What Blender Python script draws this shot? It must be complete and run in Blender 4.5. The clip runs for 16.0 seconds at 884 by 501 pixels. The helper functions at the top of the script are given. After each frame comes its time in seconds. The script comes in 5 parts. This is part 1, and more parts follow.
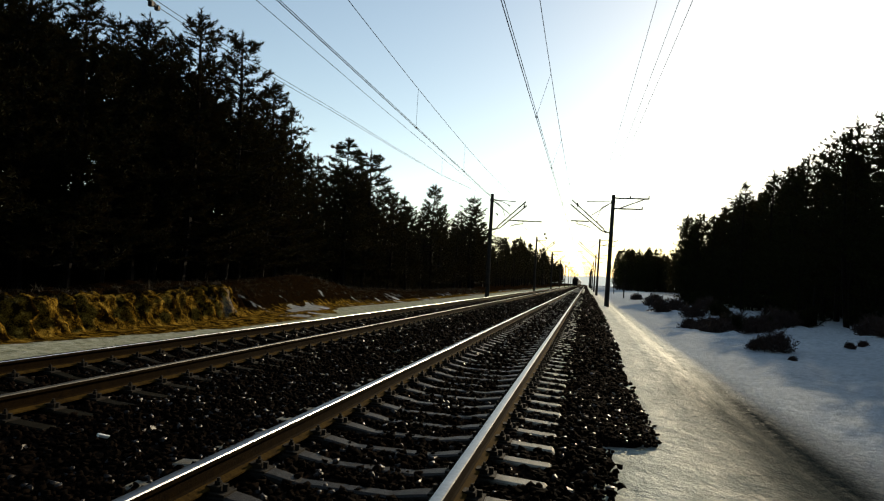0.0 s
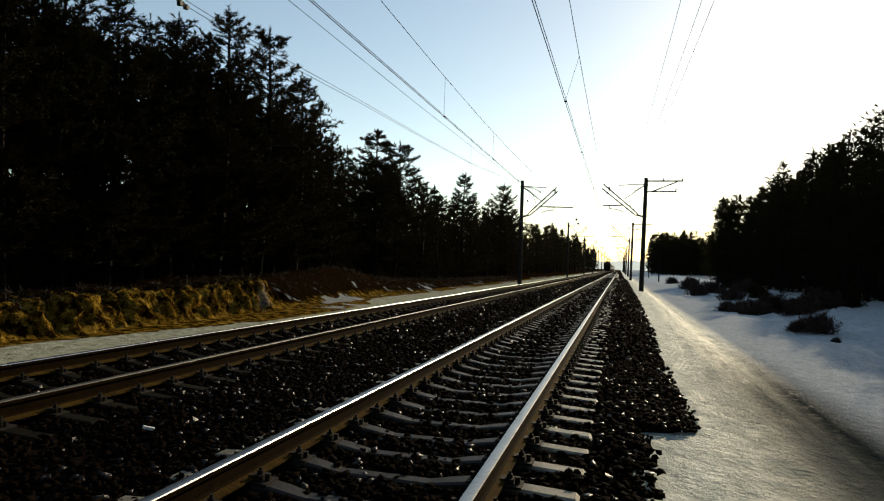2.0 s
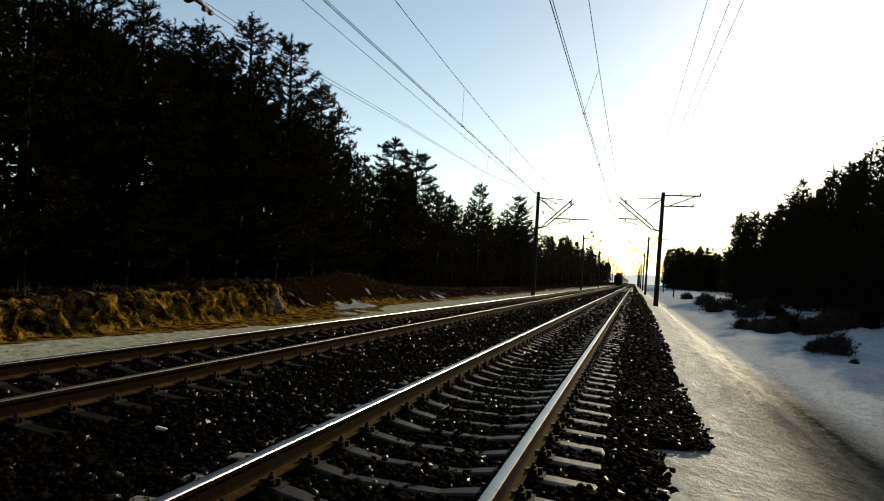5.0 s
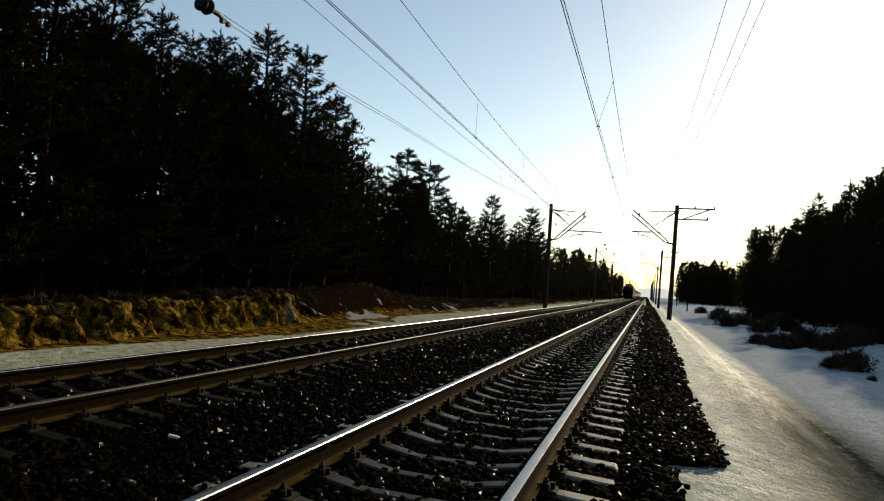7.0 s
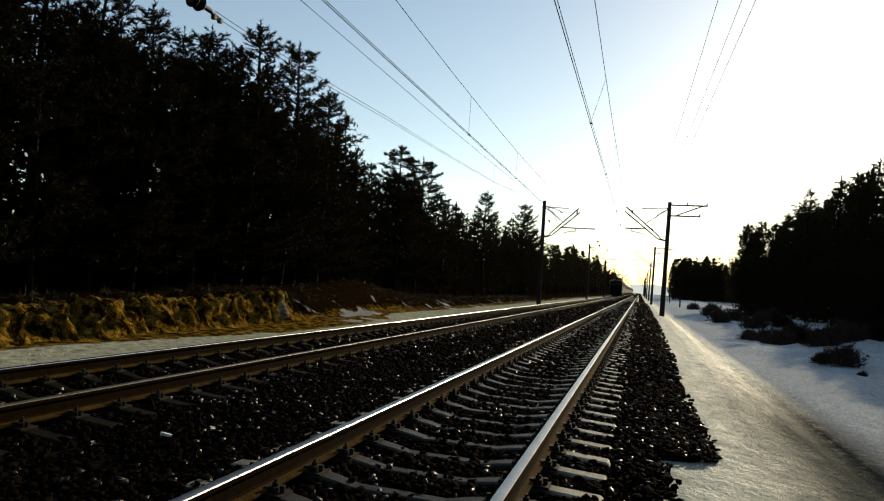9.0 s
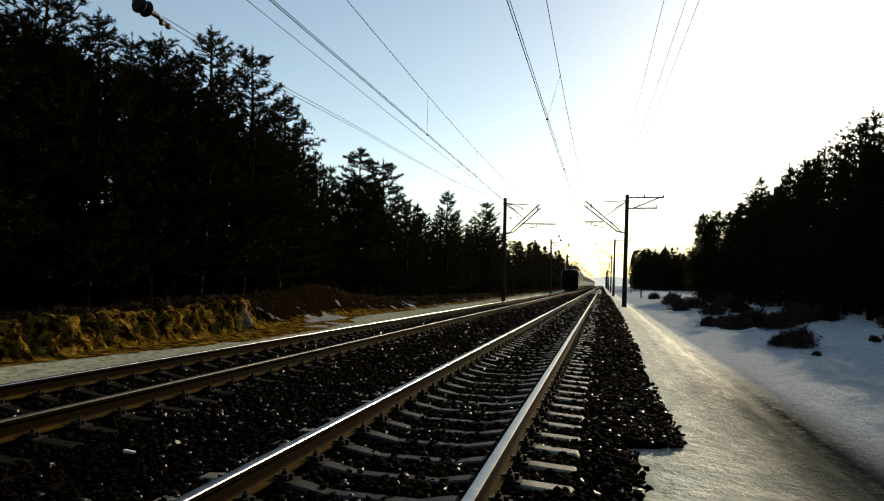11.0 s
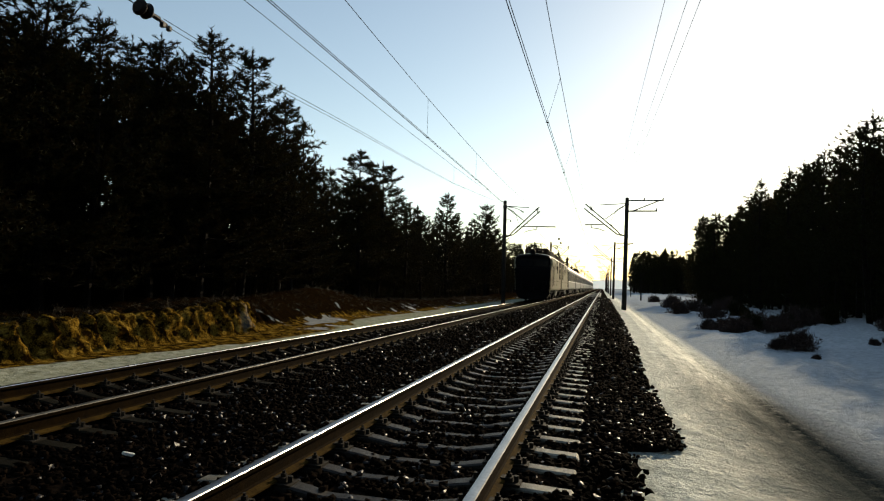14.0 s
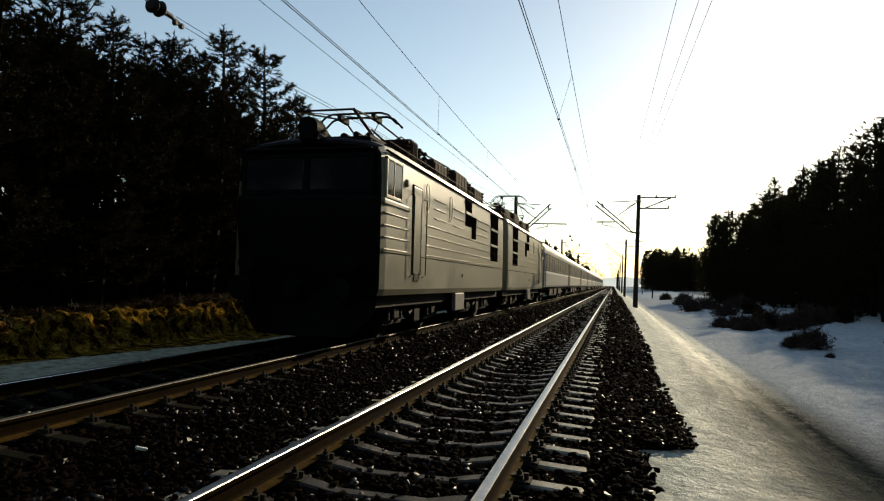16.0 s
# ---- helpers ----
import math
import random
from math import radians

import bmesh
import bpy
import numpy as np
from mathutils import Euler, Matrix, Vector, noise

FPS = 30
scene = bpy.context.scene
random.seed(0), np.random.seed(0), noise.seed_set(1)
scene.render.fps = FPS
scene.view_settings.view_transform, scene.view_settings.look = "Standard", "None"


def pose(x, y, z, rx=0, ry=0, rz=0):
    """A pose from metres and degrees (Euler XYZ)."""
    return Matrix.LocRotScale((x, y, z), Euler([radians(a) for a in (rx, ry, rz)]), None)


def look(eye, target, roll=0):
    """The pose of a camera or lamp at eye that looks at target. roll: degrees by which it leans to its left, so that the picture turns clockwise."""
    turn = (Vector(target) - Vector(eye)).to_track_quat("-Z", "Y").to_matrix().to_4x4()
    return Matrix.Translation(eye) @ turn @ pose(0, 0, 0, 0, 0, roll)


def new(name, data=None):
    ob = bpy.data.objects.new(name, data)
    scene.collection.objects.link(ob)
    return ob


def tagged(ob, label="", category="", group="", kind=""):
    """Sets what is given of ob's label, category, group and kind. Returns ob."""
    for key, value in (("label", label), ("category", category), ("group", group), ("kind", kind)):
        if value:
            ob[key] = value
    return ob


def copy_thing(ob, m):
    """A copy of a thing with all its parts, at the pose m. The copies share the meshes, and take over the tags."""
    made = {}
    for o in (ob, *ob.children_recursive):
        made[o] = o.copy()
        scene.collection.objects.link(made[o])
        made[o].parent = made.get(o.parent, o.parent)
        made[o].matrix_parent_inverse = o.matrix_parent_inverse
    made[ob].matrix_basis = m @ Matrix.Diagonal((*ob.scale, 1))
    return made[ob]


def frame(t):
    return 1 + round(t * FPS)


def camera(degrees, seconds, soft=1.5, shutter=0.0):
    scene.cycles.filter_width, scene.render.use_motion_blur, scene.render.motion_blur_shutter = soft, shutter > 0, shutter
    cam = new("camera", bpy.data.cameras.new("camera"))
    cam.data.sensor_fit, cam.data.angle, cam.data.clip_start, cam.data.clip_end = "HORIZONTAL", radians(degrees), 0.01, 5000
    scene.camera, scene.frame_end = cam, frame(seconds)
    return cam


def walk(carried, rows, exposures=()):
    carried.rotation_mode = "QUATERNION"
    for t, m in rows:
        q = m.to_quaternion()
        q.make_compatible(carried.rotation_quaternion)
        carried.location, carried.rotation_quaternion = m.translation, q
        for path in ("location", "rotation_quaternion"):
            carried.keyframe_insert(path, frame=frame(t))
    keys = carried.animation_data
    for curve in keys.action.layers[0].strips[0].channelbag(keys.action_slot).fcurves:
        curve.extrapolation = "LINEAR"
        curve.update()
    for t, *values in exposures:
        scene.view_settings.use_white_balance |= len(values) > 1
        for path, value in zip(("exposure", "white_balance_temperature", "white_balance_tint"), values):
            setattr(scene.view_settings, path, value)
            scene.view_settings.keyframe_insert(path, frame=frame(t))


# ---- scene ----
# x to the right, y ahead along the tracks, z up; z = 0 at the rail tops, x = 0 at the right rail of the near track
cam = camera(68.45, 16.0, soft=1.2)
PATH = [  # seconds, x, yaw, pitch, roll
    (0, 0.790, 12.49, 2.23, -3.28),
    (0.5, 0.795, 12.21, 0.63, -1.51),
    (1, 0.780, 14.20, 0.96, -2.51),
    (1.5, 0.775, 14.54, 1.38, -1.83),
    (2, 0.785, 15.29, 1.12, -1.86),
    (2.5, 0.785, 15.37, 1.05, -2.32),
    (3, 0.777, 15.29, 1.11, -2.80),
    (3.5, 0.779, 15.03, 1.23, -3.13),
    (4, 0.775, 15.39, 1.39, -3.23),
    (6.5, 0.753, 17.58, 2.64, -3.81),
    (7, 0.751, 17.52, 2.77, -4.01),
    (7.5, 0.753, 17.30, 2.73, -4.09),
    (8, 0.755, 17.14, 2.75, -4.05),
    (8.5, 0.755, 17.13, 2.61, -3.86),
    (9, 0.759, 16.96, 2.54, -3.88),
    (11.5, 0.765, 13.47, 2.72, -1.16),
    (12, 0.765, 13.62, 2.72, -1.46),
    (12.5, 0.765, 13.75, 2.93, -1.49),
    (13, 0.765, 13.77, 2.83, -1.49),
    (13.5, 0.765, 13.86, 2.76, -1.43),
    (14, 0.765, 13.82, 2.93, -1.48),
    (14.5, 0.765, 13.84, 2.99, -1.31),
    (15, 0.765, 13.83, 3.17, -1.25),
    (15.5, 0.765, 14.10, 3.32, -1.23),
    (16, 0.765, 14.75, 2.64, -1.64),
]
walk(cam, [(t, pose(x, 0, 1.295, 90 + p, r, w)) for t, x, w, p, r in PATH], exposures=((0.0, 0.18, 7900, 7), (16.0, 0.18, 7900, 7)))

# ---- light ----
SUN_AZ, SUN_EL = 16.5, 18.5        # degrees to the right of the track, and up
world = bpy.data.worlds.new("winter_sky")
world.use_nodes = True
scene.world = world
sky = world.node_tree.nodes.new("ShaderNodeTexSky")
sky.sky_type, sky.sun_disc = "NISHITA", False
sky.sun_elevation, sky.sun_rotation = radians(SUN_EL), radians(SUN_AZ)
sky.altitude, sky.air_density, sky.dust_density, sky.ozone_density = 100, 1.0, 0.25, 1.3
back = world.node_tree.nodes["Background"]
back.inputs["Strength"].default_value = 0.15
world.node_tree.links.new(sky.outputs[0], back.inputs[0])
sun = new("sun", bpy.data.lights.new("sun", "SUN"))
sun.data.energy, sun.data.angle, sun.data.color = 3.2, radians(0.5), (1.0, 0.88, 0.70)
sun_dir = Vector((math.sin(radians(SUN_AZ)) * math.cos(radians(SUN_EL)), math.cos(radians(SUN_AZ)) * math.cos(radians(SUN_EL)), math.sin(radians(SUN_EL))))
sun.matrix_world = look(sun_dir * 300, (0, 0, 0))


# ---- materials ----
def nodes_of(name):
    m = bpy.data.materials.new(name)
    m.use_nodes = True
    nt = m.node_tree
    return m, nt.nodes, nt.links, nt.nodes["Principled BSDF"]


def noise_node(n, l, vec, scale, detail=4.0, rough=0.6):
    t = n.new("ShaderNodeTexNoise")
    t.inputs["Scale"].default_value, t.inputs["Detail"].default_value, t.inputs["Roughness"].default_value = scale, detail, rough
    l.new(vec, t.inputs["Vector"])
    return t.outputs["Fac"]


def ramp(n, l, fac, stops):
    r = n.new("ShaderNodeValToRGB")
    while len(r.color_ramp.elements) < len(stops):
        r.color_ramp.elements.new(0.5)
    for e, (p, c) in zip(r.color_ramp.elements, stops):
        e.position, e.color = p, (*c, 1) if len(c) == 3 else c
    l.new(fac, r.inputs[0])
    return r.outputs[0]


def mixc(n, l, fac, a, b, mode="MIX"):
    m = n.new("ShaderNodeMix")
    m.data_type, m.blend_type = "RGBA", mode
    for sock, v in ((m.inputs[0], fac), (m.inputs[6], a), (m.inputs[7], b)):
        if isinstance(v, bpy.types.NodeSocket):
            l.new(v, sock)
        else:
            sock.default_value = v if isinstance(v, float) else (*v, 1)
    return m.outputs[2]


def calc(n, l, op, a, b=0.0, c=0.0, clamp=False):
    m = n.new("ShaderNodeMath")
    m.operation, m.use_clamp = op, clamp
    for sock, v in zip(m.inputs, (a, b, c)):
        if isinstance(v, bpy.types.NodeSocket):
            l.new(v, sock)
        else:
            sock.default_value = v
    return m.outputs[0]


def bump(n, l, p, height, strength, dist=0.02):
    b = n.new("ShaderNodeBump")
    b.inputs["Strength"].default_value, b.inputs["Distance"].default_value = strength, dist
    l.new(height, b.inputs["Height"])
    l.new(b.outputs[0], p.inputs["Normal"])


def plain(name, dark, light, scale=6.0, rough=0.7, metal=0.0, bumps=0.3, fine=60.0, vary=0.25, rvar=0.15, spec=0.5, coords="Object"):
    """A surface of two tones: stains at one scale, grain at another, a little difference from piece to piece."""
    m, n, l, p = nodes_of(name)
    co = n.new("ShaderNodeTexCoord").outputs[coords]
    big, small = noise_node(n, l, co, scale), noise_node(n, l, co, fine, 3.0)
    f = calc(n, l, "MULTIPLY_ADD", small, 0.45, calc(n, l, "MULTIPLY", big, 0.55))
    col = ramp(n, l, f, ((0.34, dark), (0.66, light)))
    if vary:
        info = n.new("ShaderNodeObjectInfo").outputs["Random"]
        isl = n.new("ShaderNodeNewGeometry").outputs["Random Per Island"]
        v = calc(n, l, "MULTIPLY_ADD", calc(n, l, "ADD", info, isl), vary, 1.0 - vary)
        col = mixc(n, l, 1.0, col, v, "MULTIPLY")
    l.new(col, p.inputs["Base Color"])
    l.new(calc(n, l, "MULTIPLY_ADD", big, rvar, rough - rvar / 2, clamp=True), p.inputs["Roughness"])
    p.inputs["Metallic"].default_value = metal
    p.inputs["Specular IOR Level"].default_value = spec
    if bumps:
        bump(n, l, p, f, bumps)
    return m


def ground_material():
    m, n, l, p = nodes_of("winter_ground")
    pos = n.new("ShaderNodeNewGeometry").outputs["Position"]
    sep = n.new("ShaderNodeSeparateXYZ")
    l.new(pos, sep.inputs[0])
    X, Y, Z = sep.outputs
    n1, n2, n3 = noise_node(n, l, pos, 0.7, 5), noise_node(n, l, pos, 5.0, 4), noise_node(n, l, pos, 38.0, 3)
    wob = calc(n, l, "MULTIPLY_ADD", n1, 1.6, calc(n, l, "MULTIPLY_ADD", n2, 0.5, -1.05))
    xw = calc(n, l, "ADD", X, wob)

    def above(v, edge, soft):
        return calc(n, l, "MULTIPLY_ADD", v, 1.0 / soft, -edge / soft, clamp=True)
    snow = ramp(n, l, n2, ((0.3, (0.38, 0.41, 0.42)), (0.7, (0.56, 0.59, 0.605))))
    long = n.new("ShaderNodeVectorMath")     # the melt streaks run along the bank
    long.operation = "MULTIPLY"
    long.inputs[1].default_value = (2.0, 1.1, 1.0)
    l.new(pos, long.inputs[0])
    streak = noise_node(n, l, long.outputs[0], 1.6, 6, 0.7)
    ice = ramp(n, l, calc(n, l, "MULTIPLY_ADD", n3, 0.2, calc(n, l, "MULTIPLY_ADD", streak, 0.4, calc(n, l, "MULTIPLY", n2, 0.4))), ((0.34, (0.16, 0.19, 0.165)), (0.45, (0.35, 0.385, 0.335)), (0.62, (0.56, 0.60, 0.525))))
    clay = ramp(n, l, calc(n, l, "MULTIPLY_ADD", n3, 0.4, calc(n, l, "MULTIPLY", n2, 0.6)), ((0.42, (0.012, 0.006, 0.0012)), (0.52, (0.15, 0.083, 0.012)), (0.64, (0.42, 0.26, 0.052))))
    gaps = ramp(n, l, noise_node(n, l, pos, 3.2, 4, 0.65), ((0.41, (0.0,) * 3), (0.50, (1.0,) * 3)))
    clay = mixc(n, l, gaps, (0.010, 0.0055, 0.0016), clay)       # dark brown patches between the clods
    litter = ramp(n, l, n3, ((0.35, (0.005, 0.0026, 0.001)), (0.7, (0.020, 0.011, 0.0045))))
    ditch_dark = ramp(n, l, n3, ((0.35, (0.008, 0.011, 0.012)), (0.7, (0.026, 0.034, 0.036))))
    # the open right side: ice on the shoulder, a dark line in the ditch, snow beyond
    # shade low on the near bank, put into the ice colour
    near_shade = calc(n, l, "MULTIPLY", above(calc(n, l, "MULTIPLY_ADD", streak, 1.2, X), 2.15, 1.3), calc(n, l, "SUBTRACT", 1.0, above(Y, 11.0, 9.0)))
    ice = mixc(n, l, calc(n, l, "MULTIPLY", near_shade, 0.9), ice, (0.020, 0.031, 0.033))
    field = calc(n, l, "ADD", above(calc(n, l, "MULTIPLY_ADD", n2, 0.5, X), 4.45, 0.5), 0.0)
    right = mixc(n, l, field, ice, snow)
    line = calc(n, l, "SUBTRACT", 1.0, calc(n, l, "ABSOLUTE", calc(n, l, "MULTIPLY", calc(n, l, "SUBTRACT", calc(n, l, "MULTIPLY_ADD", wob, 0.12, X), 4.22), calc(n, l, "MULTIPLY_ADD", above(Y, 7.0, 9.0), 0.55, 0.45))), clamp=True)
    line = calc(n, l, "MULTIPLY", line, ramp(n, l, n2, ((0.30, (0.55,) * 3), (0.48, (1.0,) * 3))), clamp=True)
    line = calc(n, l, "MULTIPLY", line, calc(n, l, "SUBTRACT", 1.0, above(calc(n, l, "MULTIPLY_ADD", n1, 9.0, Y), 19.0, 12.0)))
    right = mixc(n, l, line, right, ditch_dark)
    woods = calc(n, l, "MULTIPLY", above(xw, 21.0, 3.0), ramp(n, l, n1, ((0.4, (0.2,) * 3), (0.6, (0.9,) * 3))))
    right = mixc(n, l, woods, right, litter)
    # the left side: a snow strip at the foot, a clay bank, needle litter under the pines, patches of snow farther on
    strip = above(calc(n, l, "MULTIPLY_ADD", n2, 0.25, calc(n, l, "MULTIPLY_ADD", above(calc(n, l, "MULTIPLY_ADD", n1, 5.0, Y), 12.0, 6.0), -0.9, calc(n, l, "MULTIPLY_ADD", above(calc(n, l, "MULTIPLY_ADD", n1, 8.0, Y), 25.0, 5.0), 1.1, X))), -9.02, 0.1)
    patch = calc(n, l, "MULTIPLY", above(n1, 0.585, 0.03), calc(n, l, "MULTIPLY", above(Y, 17.0, 6.0), above(xw, -10.7, 0.5)), clamp=True)
    left = mixc(n, l, above(calc(n, l, "MULTIPLY", calc(n, l, "MULTIPLY_ADD", n2, 0.9, X), -1.0), 9.55, 0.3), clay, litter)
    left = mixc(n, l, patch, left, snow)
    hollow = calc(n, l, "SUBTRACT", 1.25, calc(n, l, "ADD", calc(n, l, "POWER", calc(n, l, "MULTIPLY", calc(n, l, "ADD", xw, 9.75), 2.6), 2.0), calc(n, l, "POWER", calc(n, l, "MULTIPLY", calc(n, l, "SUBTRACT", Y, 23.6), 0.5), 2.0)))
    left = mixc(n, l, above(hollow, 0.3, 0.25), left, mixc(n, l, n2, (0.10, 0.10, 0.09), (0.46, 0.48, 0.48)))
    left = mixc(n, l, strip, left, ramp(n, l, calc(n, l, "MULTIPLY_ADD", n3, 0.5, calc(n, l, "MULTIPLY", n2, 0.5)), ((0.36, (0.12, 0.125, 0.075)), (0.47, (0.30, 0.31, 0.22)), (0.62, (0.50, 0.50, 0.40)))))
    side = above(X, -3.0, 0.5)
    col = mixc(n, l, side, left, right)
    l.new(col, p.inputs["Base Color"])
    wet = calc(n, l, "MULTIPLY", calc(n, l, "MULTIPLY", side, calc(n, l, "SUBTRACT", 1.0, line)), calc(n, l, "SUBTRACT", 1.0, field))
    rough = calc(n, l, "MULTIPLY_ADD", calc(n, l, "MULTIPLY", wet, above(streak, 0.40, 0.25)), -0.26, calc(n, l, "MULTIPLY_ADD", n3, 0.25, 0.62), clamp=True)
    l.new(rough, p.inputs["Roughness"])
    h = calc(n, l, "MULTIPLY_ADD", n3, 0.30, calc(n, l, "MULTIPLY_ADD", noise_node(n, l, pos, 14.0, 5), 0.7, n2))
    l.new(calc(n, l, "MULTIPLY", wet, calc(n, l, "MULTIPLY_ADD", near_shade, -0.05, 0.055)), p.inputs["Specular IOR Level"])
    bump(n, l, p, h, 0.7, 0.08)
    return m


M_GROUND = ground_material()
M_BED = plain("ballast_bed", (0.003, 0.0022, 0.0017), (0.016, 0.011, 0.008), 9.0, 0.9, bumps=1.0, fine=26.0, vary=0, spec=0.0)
def stone_material():
    m, n, l, p = nodes_of("crushed_stone")
    co = n.new("ShaderNodeTexCoord").outputs["Object"]
    isl = calc(n, l, "FRACT", calc(n, l, "ADD", n.new("ShaderNodeNewGeometry").outputs["Random Per Island"], n.new("ShaderNodeObjectInfo").outputs["Random"]))
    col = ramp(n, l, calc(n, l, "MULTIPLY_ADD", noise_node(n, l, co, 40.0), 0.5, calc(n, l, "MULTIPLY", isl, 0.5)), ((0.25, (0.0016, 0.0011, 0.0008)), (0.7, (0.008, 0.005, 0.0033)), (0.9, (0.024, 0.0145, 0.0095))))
    l.new(col, p.inputs["Base Color"])
    shiny = calc(n, l, "GREATER_THAN", isl, 0.93)     # a few freshly broken, shiny faces
    l.new(calc(n, l, "MULTIPLY_ADD", shiny, -0.42, 0.85), p.inputs["Roughness"])
    l.new(calc(n, l, "MULTIPLY_ADD", shiny, 0.28, 0.006), p.inputs["Specular IOR Level"])
    bump(n, l, p, noise_node(n, l, co, 60.0), 0.3)
    return m


M_STONE = stone_material()
def sleeper_material():
    """Concrete, dark and brown between the rails, pale at the ends."""
    m, n, l, p = nodes_of("sleeper_concrete")
    co = n.new("ShaderNodeTexCoord").outputs["Object"]
    sep = n.new("ShaderNodeSeparateXYZ")
    l.new(co, sep.inputs[0])
    big, small = noise_node(n, l, co, 5.0), noise_node(n, l, co, 70.0, 3.0)
    f = calc(n, l, "MULTIPLY_ADD", small, 0.45, calc(n, l, "MULTIPLY", big, 0.55))
    dark_mid = ramp(n, l, f, ((0.34, (0.006, 0.0045, 0.003)), (0.66, (0.030, 0.0235, 0.0165))))
    pale_end = ramp(n, l, f, ((0.34, (0.13, 0.115, 0.085)), (0.66, (0.31, 0.285, 0.22))))
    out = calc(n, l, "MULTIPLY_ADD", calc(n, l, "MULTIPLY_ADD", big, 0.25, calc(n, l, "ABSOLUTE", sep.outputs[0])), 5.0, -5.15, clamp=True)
    col = mixc(n, l, out, dark_mid, pale_end)
    v = calc(n, l, "MULTIPLY_ADD", n.new("ShaderNodeObjectInfo").outputs["Random"], 0.5, 0.7)
    l.new(mixc(n, l, 1.0, col, v, "MULTIPLY"), p.inputs["Base Color"])
    l.new(calc(n, l, "MULTIPLY_ADD", big, 0.25, 0.40), p.inputs["Roughness"])
    p.inputs["Specular IOR Level"].default_value = 0.16
    bump(n, l, p, f, 0.5)
    return m


M_CONC = sleeper_material()
M_DARK_CONC = plain("dark_concrete", (0.004, 0.0034, 0.0018), (0.014, 0.0115, 0.006), 5.0, 0.8, bumps=0.5, fine=70.0, vary=0.4, spec=0.04)
# rail sides: shade under the head is put into the rust, darker than the foot
M_RUST = plain("shaded_rusty_steel", (0.004, 0.002, 0.0006), (0.020, 0.0105, 0.0022), 8.0, 0.9, bumps=0.4, vary=0, spec=0.02)
M_FOOT = plain("ochre_rust_on_rail_foot", (0.022, 0.012, 0.003), (0.085, 0.05, 0.011), 8.0, 0.9, bumps=0.4, vary=0, spec=0.02)
M_HEAD = plain("polished_rail_head", (0.34, 0.335, 0.33), (0.60, 0.59, 0.58), 3.0, 0.26, 1.0, 0.05, 30.0, 0, 0.12)
M_HEAD_GREY = plain("grey_rail_head", (0.17, 0.169, 0.168), (0.33, 0.328, 0.325), 3.0, 0.36, 1.0, 0.05, 30.0, 0, 0.14)
M_DULL = plain("dull_rail_head", (0.05, 0.044, 0.034), (0.10, 0.09, 0.07), 3.0, 0.55, 0.4, 0.05, 30.0, 0, 0.12)
M_CLIP = plain("oily_fastening", (0.005, 0.0036, 0.002), (0.020, 0.0135, 0.007), 30.0, 0.8, 0.0, 0.3, 90.0, 0.2, spec=0.2)
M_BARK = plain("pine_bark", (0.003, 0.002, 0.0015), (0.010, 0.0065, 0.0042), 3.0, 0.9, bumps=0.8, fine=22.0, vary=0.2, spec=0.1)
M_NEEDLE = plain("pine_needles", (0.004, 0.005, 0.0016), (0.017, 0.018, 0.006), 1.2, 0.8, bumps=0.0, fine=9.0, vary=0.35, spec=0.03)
leaf_nodes = M_NEEDLE.node_tree
leaf_glow = leaf_nodes.nodes.new("ShaderNodeBsdfTranslucent")
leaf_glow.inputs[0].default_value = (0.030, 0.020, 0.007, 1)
leaf_mix = leaf_nodes.nodes.new("ShaderNodeMixShader")
leaf_mix.inputs[0].default_value = 0.12
leaf_nodes.links.new(leaf_nodes.nodes["Principled BSDF"].outputs[0], leaf_mix.inputs[1])
leaf_nodes.links.new(leaf_glow.outputs[0], leaf_mix.inputs[2])
leaf_nodes.links.new(leaf_mix.outputs[0], leaf_nodes.nodes["Material Output"].inputs[0])
M_TWIG = plain("brown_twigs", (0.010, 0.0045, 0.003), (0.042, 0.018, 0.011), 3.0, 0.9, bumps=0.0, vary=0.3)
M_DRY = plain("dry_grass", (0.018, 0.010, 0.003), (0.065, 0.040, 0.011), 3.0, 0.85, bumps=0.0, vary=0.35)
M_POST = plain("mast_concrete", (0.010, 0.009, 0.008), (0.034, 0.031, 0.027), 2.0, 0.9, bumps=0.3, fine=30.0, vary=0.1, spec=0.05)
M_IRON = plain("dark_iron", (0.010, 0.009, 0.008), (0.03, 0.026, 0.022), 6.0, 0.6, 0.2, 0.2, 50.0, 0.1)
M_WIRE = plain("copper_wire", (0.008, 0.007, 0.006), (0.024, 0.020, 0.016), 8.0, 0.8, 0.0, 0.0, 50.0, 0, spec=0.1)
M_GLAZE = plain("glazed_insulator", (0.006, 0.004, 0.003), (0.016, 0.009, 0.007), 6.0, 0.5, 0.0, 0.0, 30.0, 0.1, spec=0.15)
M_LOCO = plain("khaki_loco_paint", (0.125, 0.118, 0.072), (0.225, 0.21, 0.13), 0.9, 0.42, 0.0, 0.10, 45.0, 0, 0.3, spec=0.6)
# the shade on the cab front and its gear, put in as near-black colour
M_NOSE = plain("shaded_cab_paint", (0.003, 0.0026, 0.003), (0.006, 0.0055, 0.006), 1.6, 0.65, 0.0, 0.04, 45.0, 0, 0.2, spec=0.03)
M_ROOF = plain("sooty_roof_paint", (0.012, 0.007, 0.005), (0.045, 0.026, 0.017), 1.8, 0.8, 0.0, 0.1, 40.0, 0, spec=0.08)
M_UNDER = plain("greasy_running_gear", (0.003, 0.0026, 0.0022), (0.013, 0.011, 0.009), 5.0, 0.7, 0.0, 0.3, 40.0, 0.1, spec=0.1)
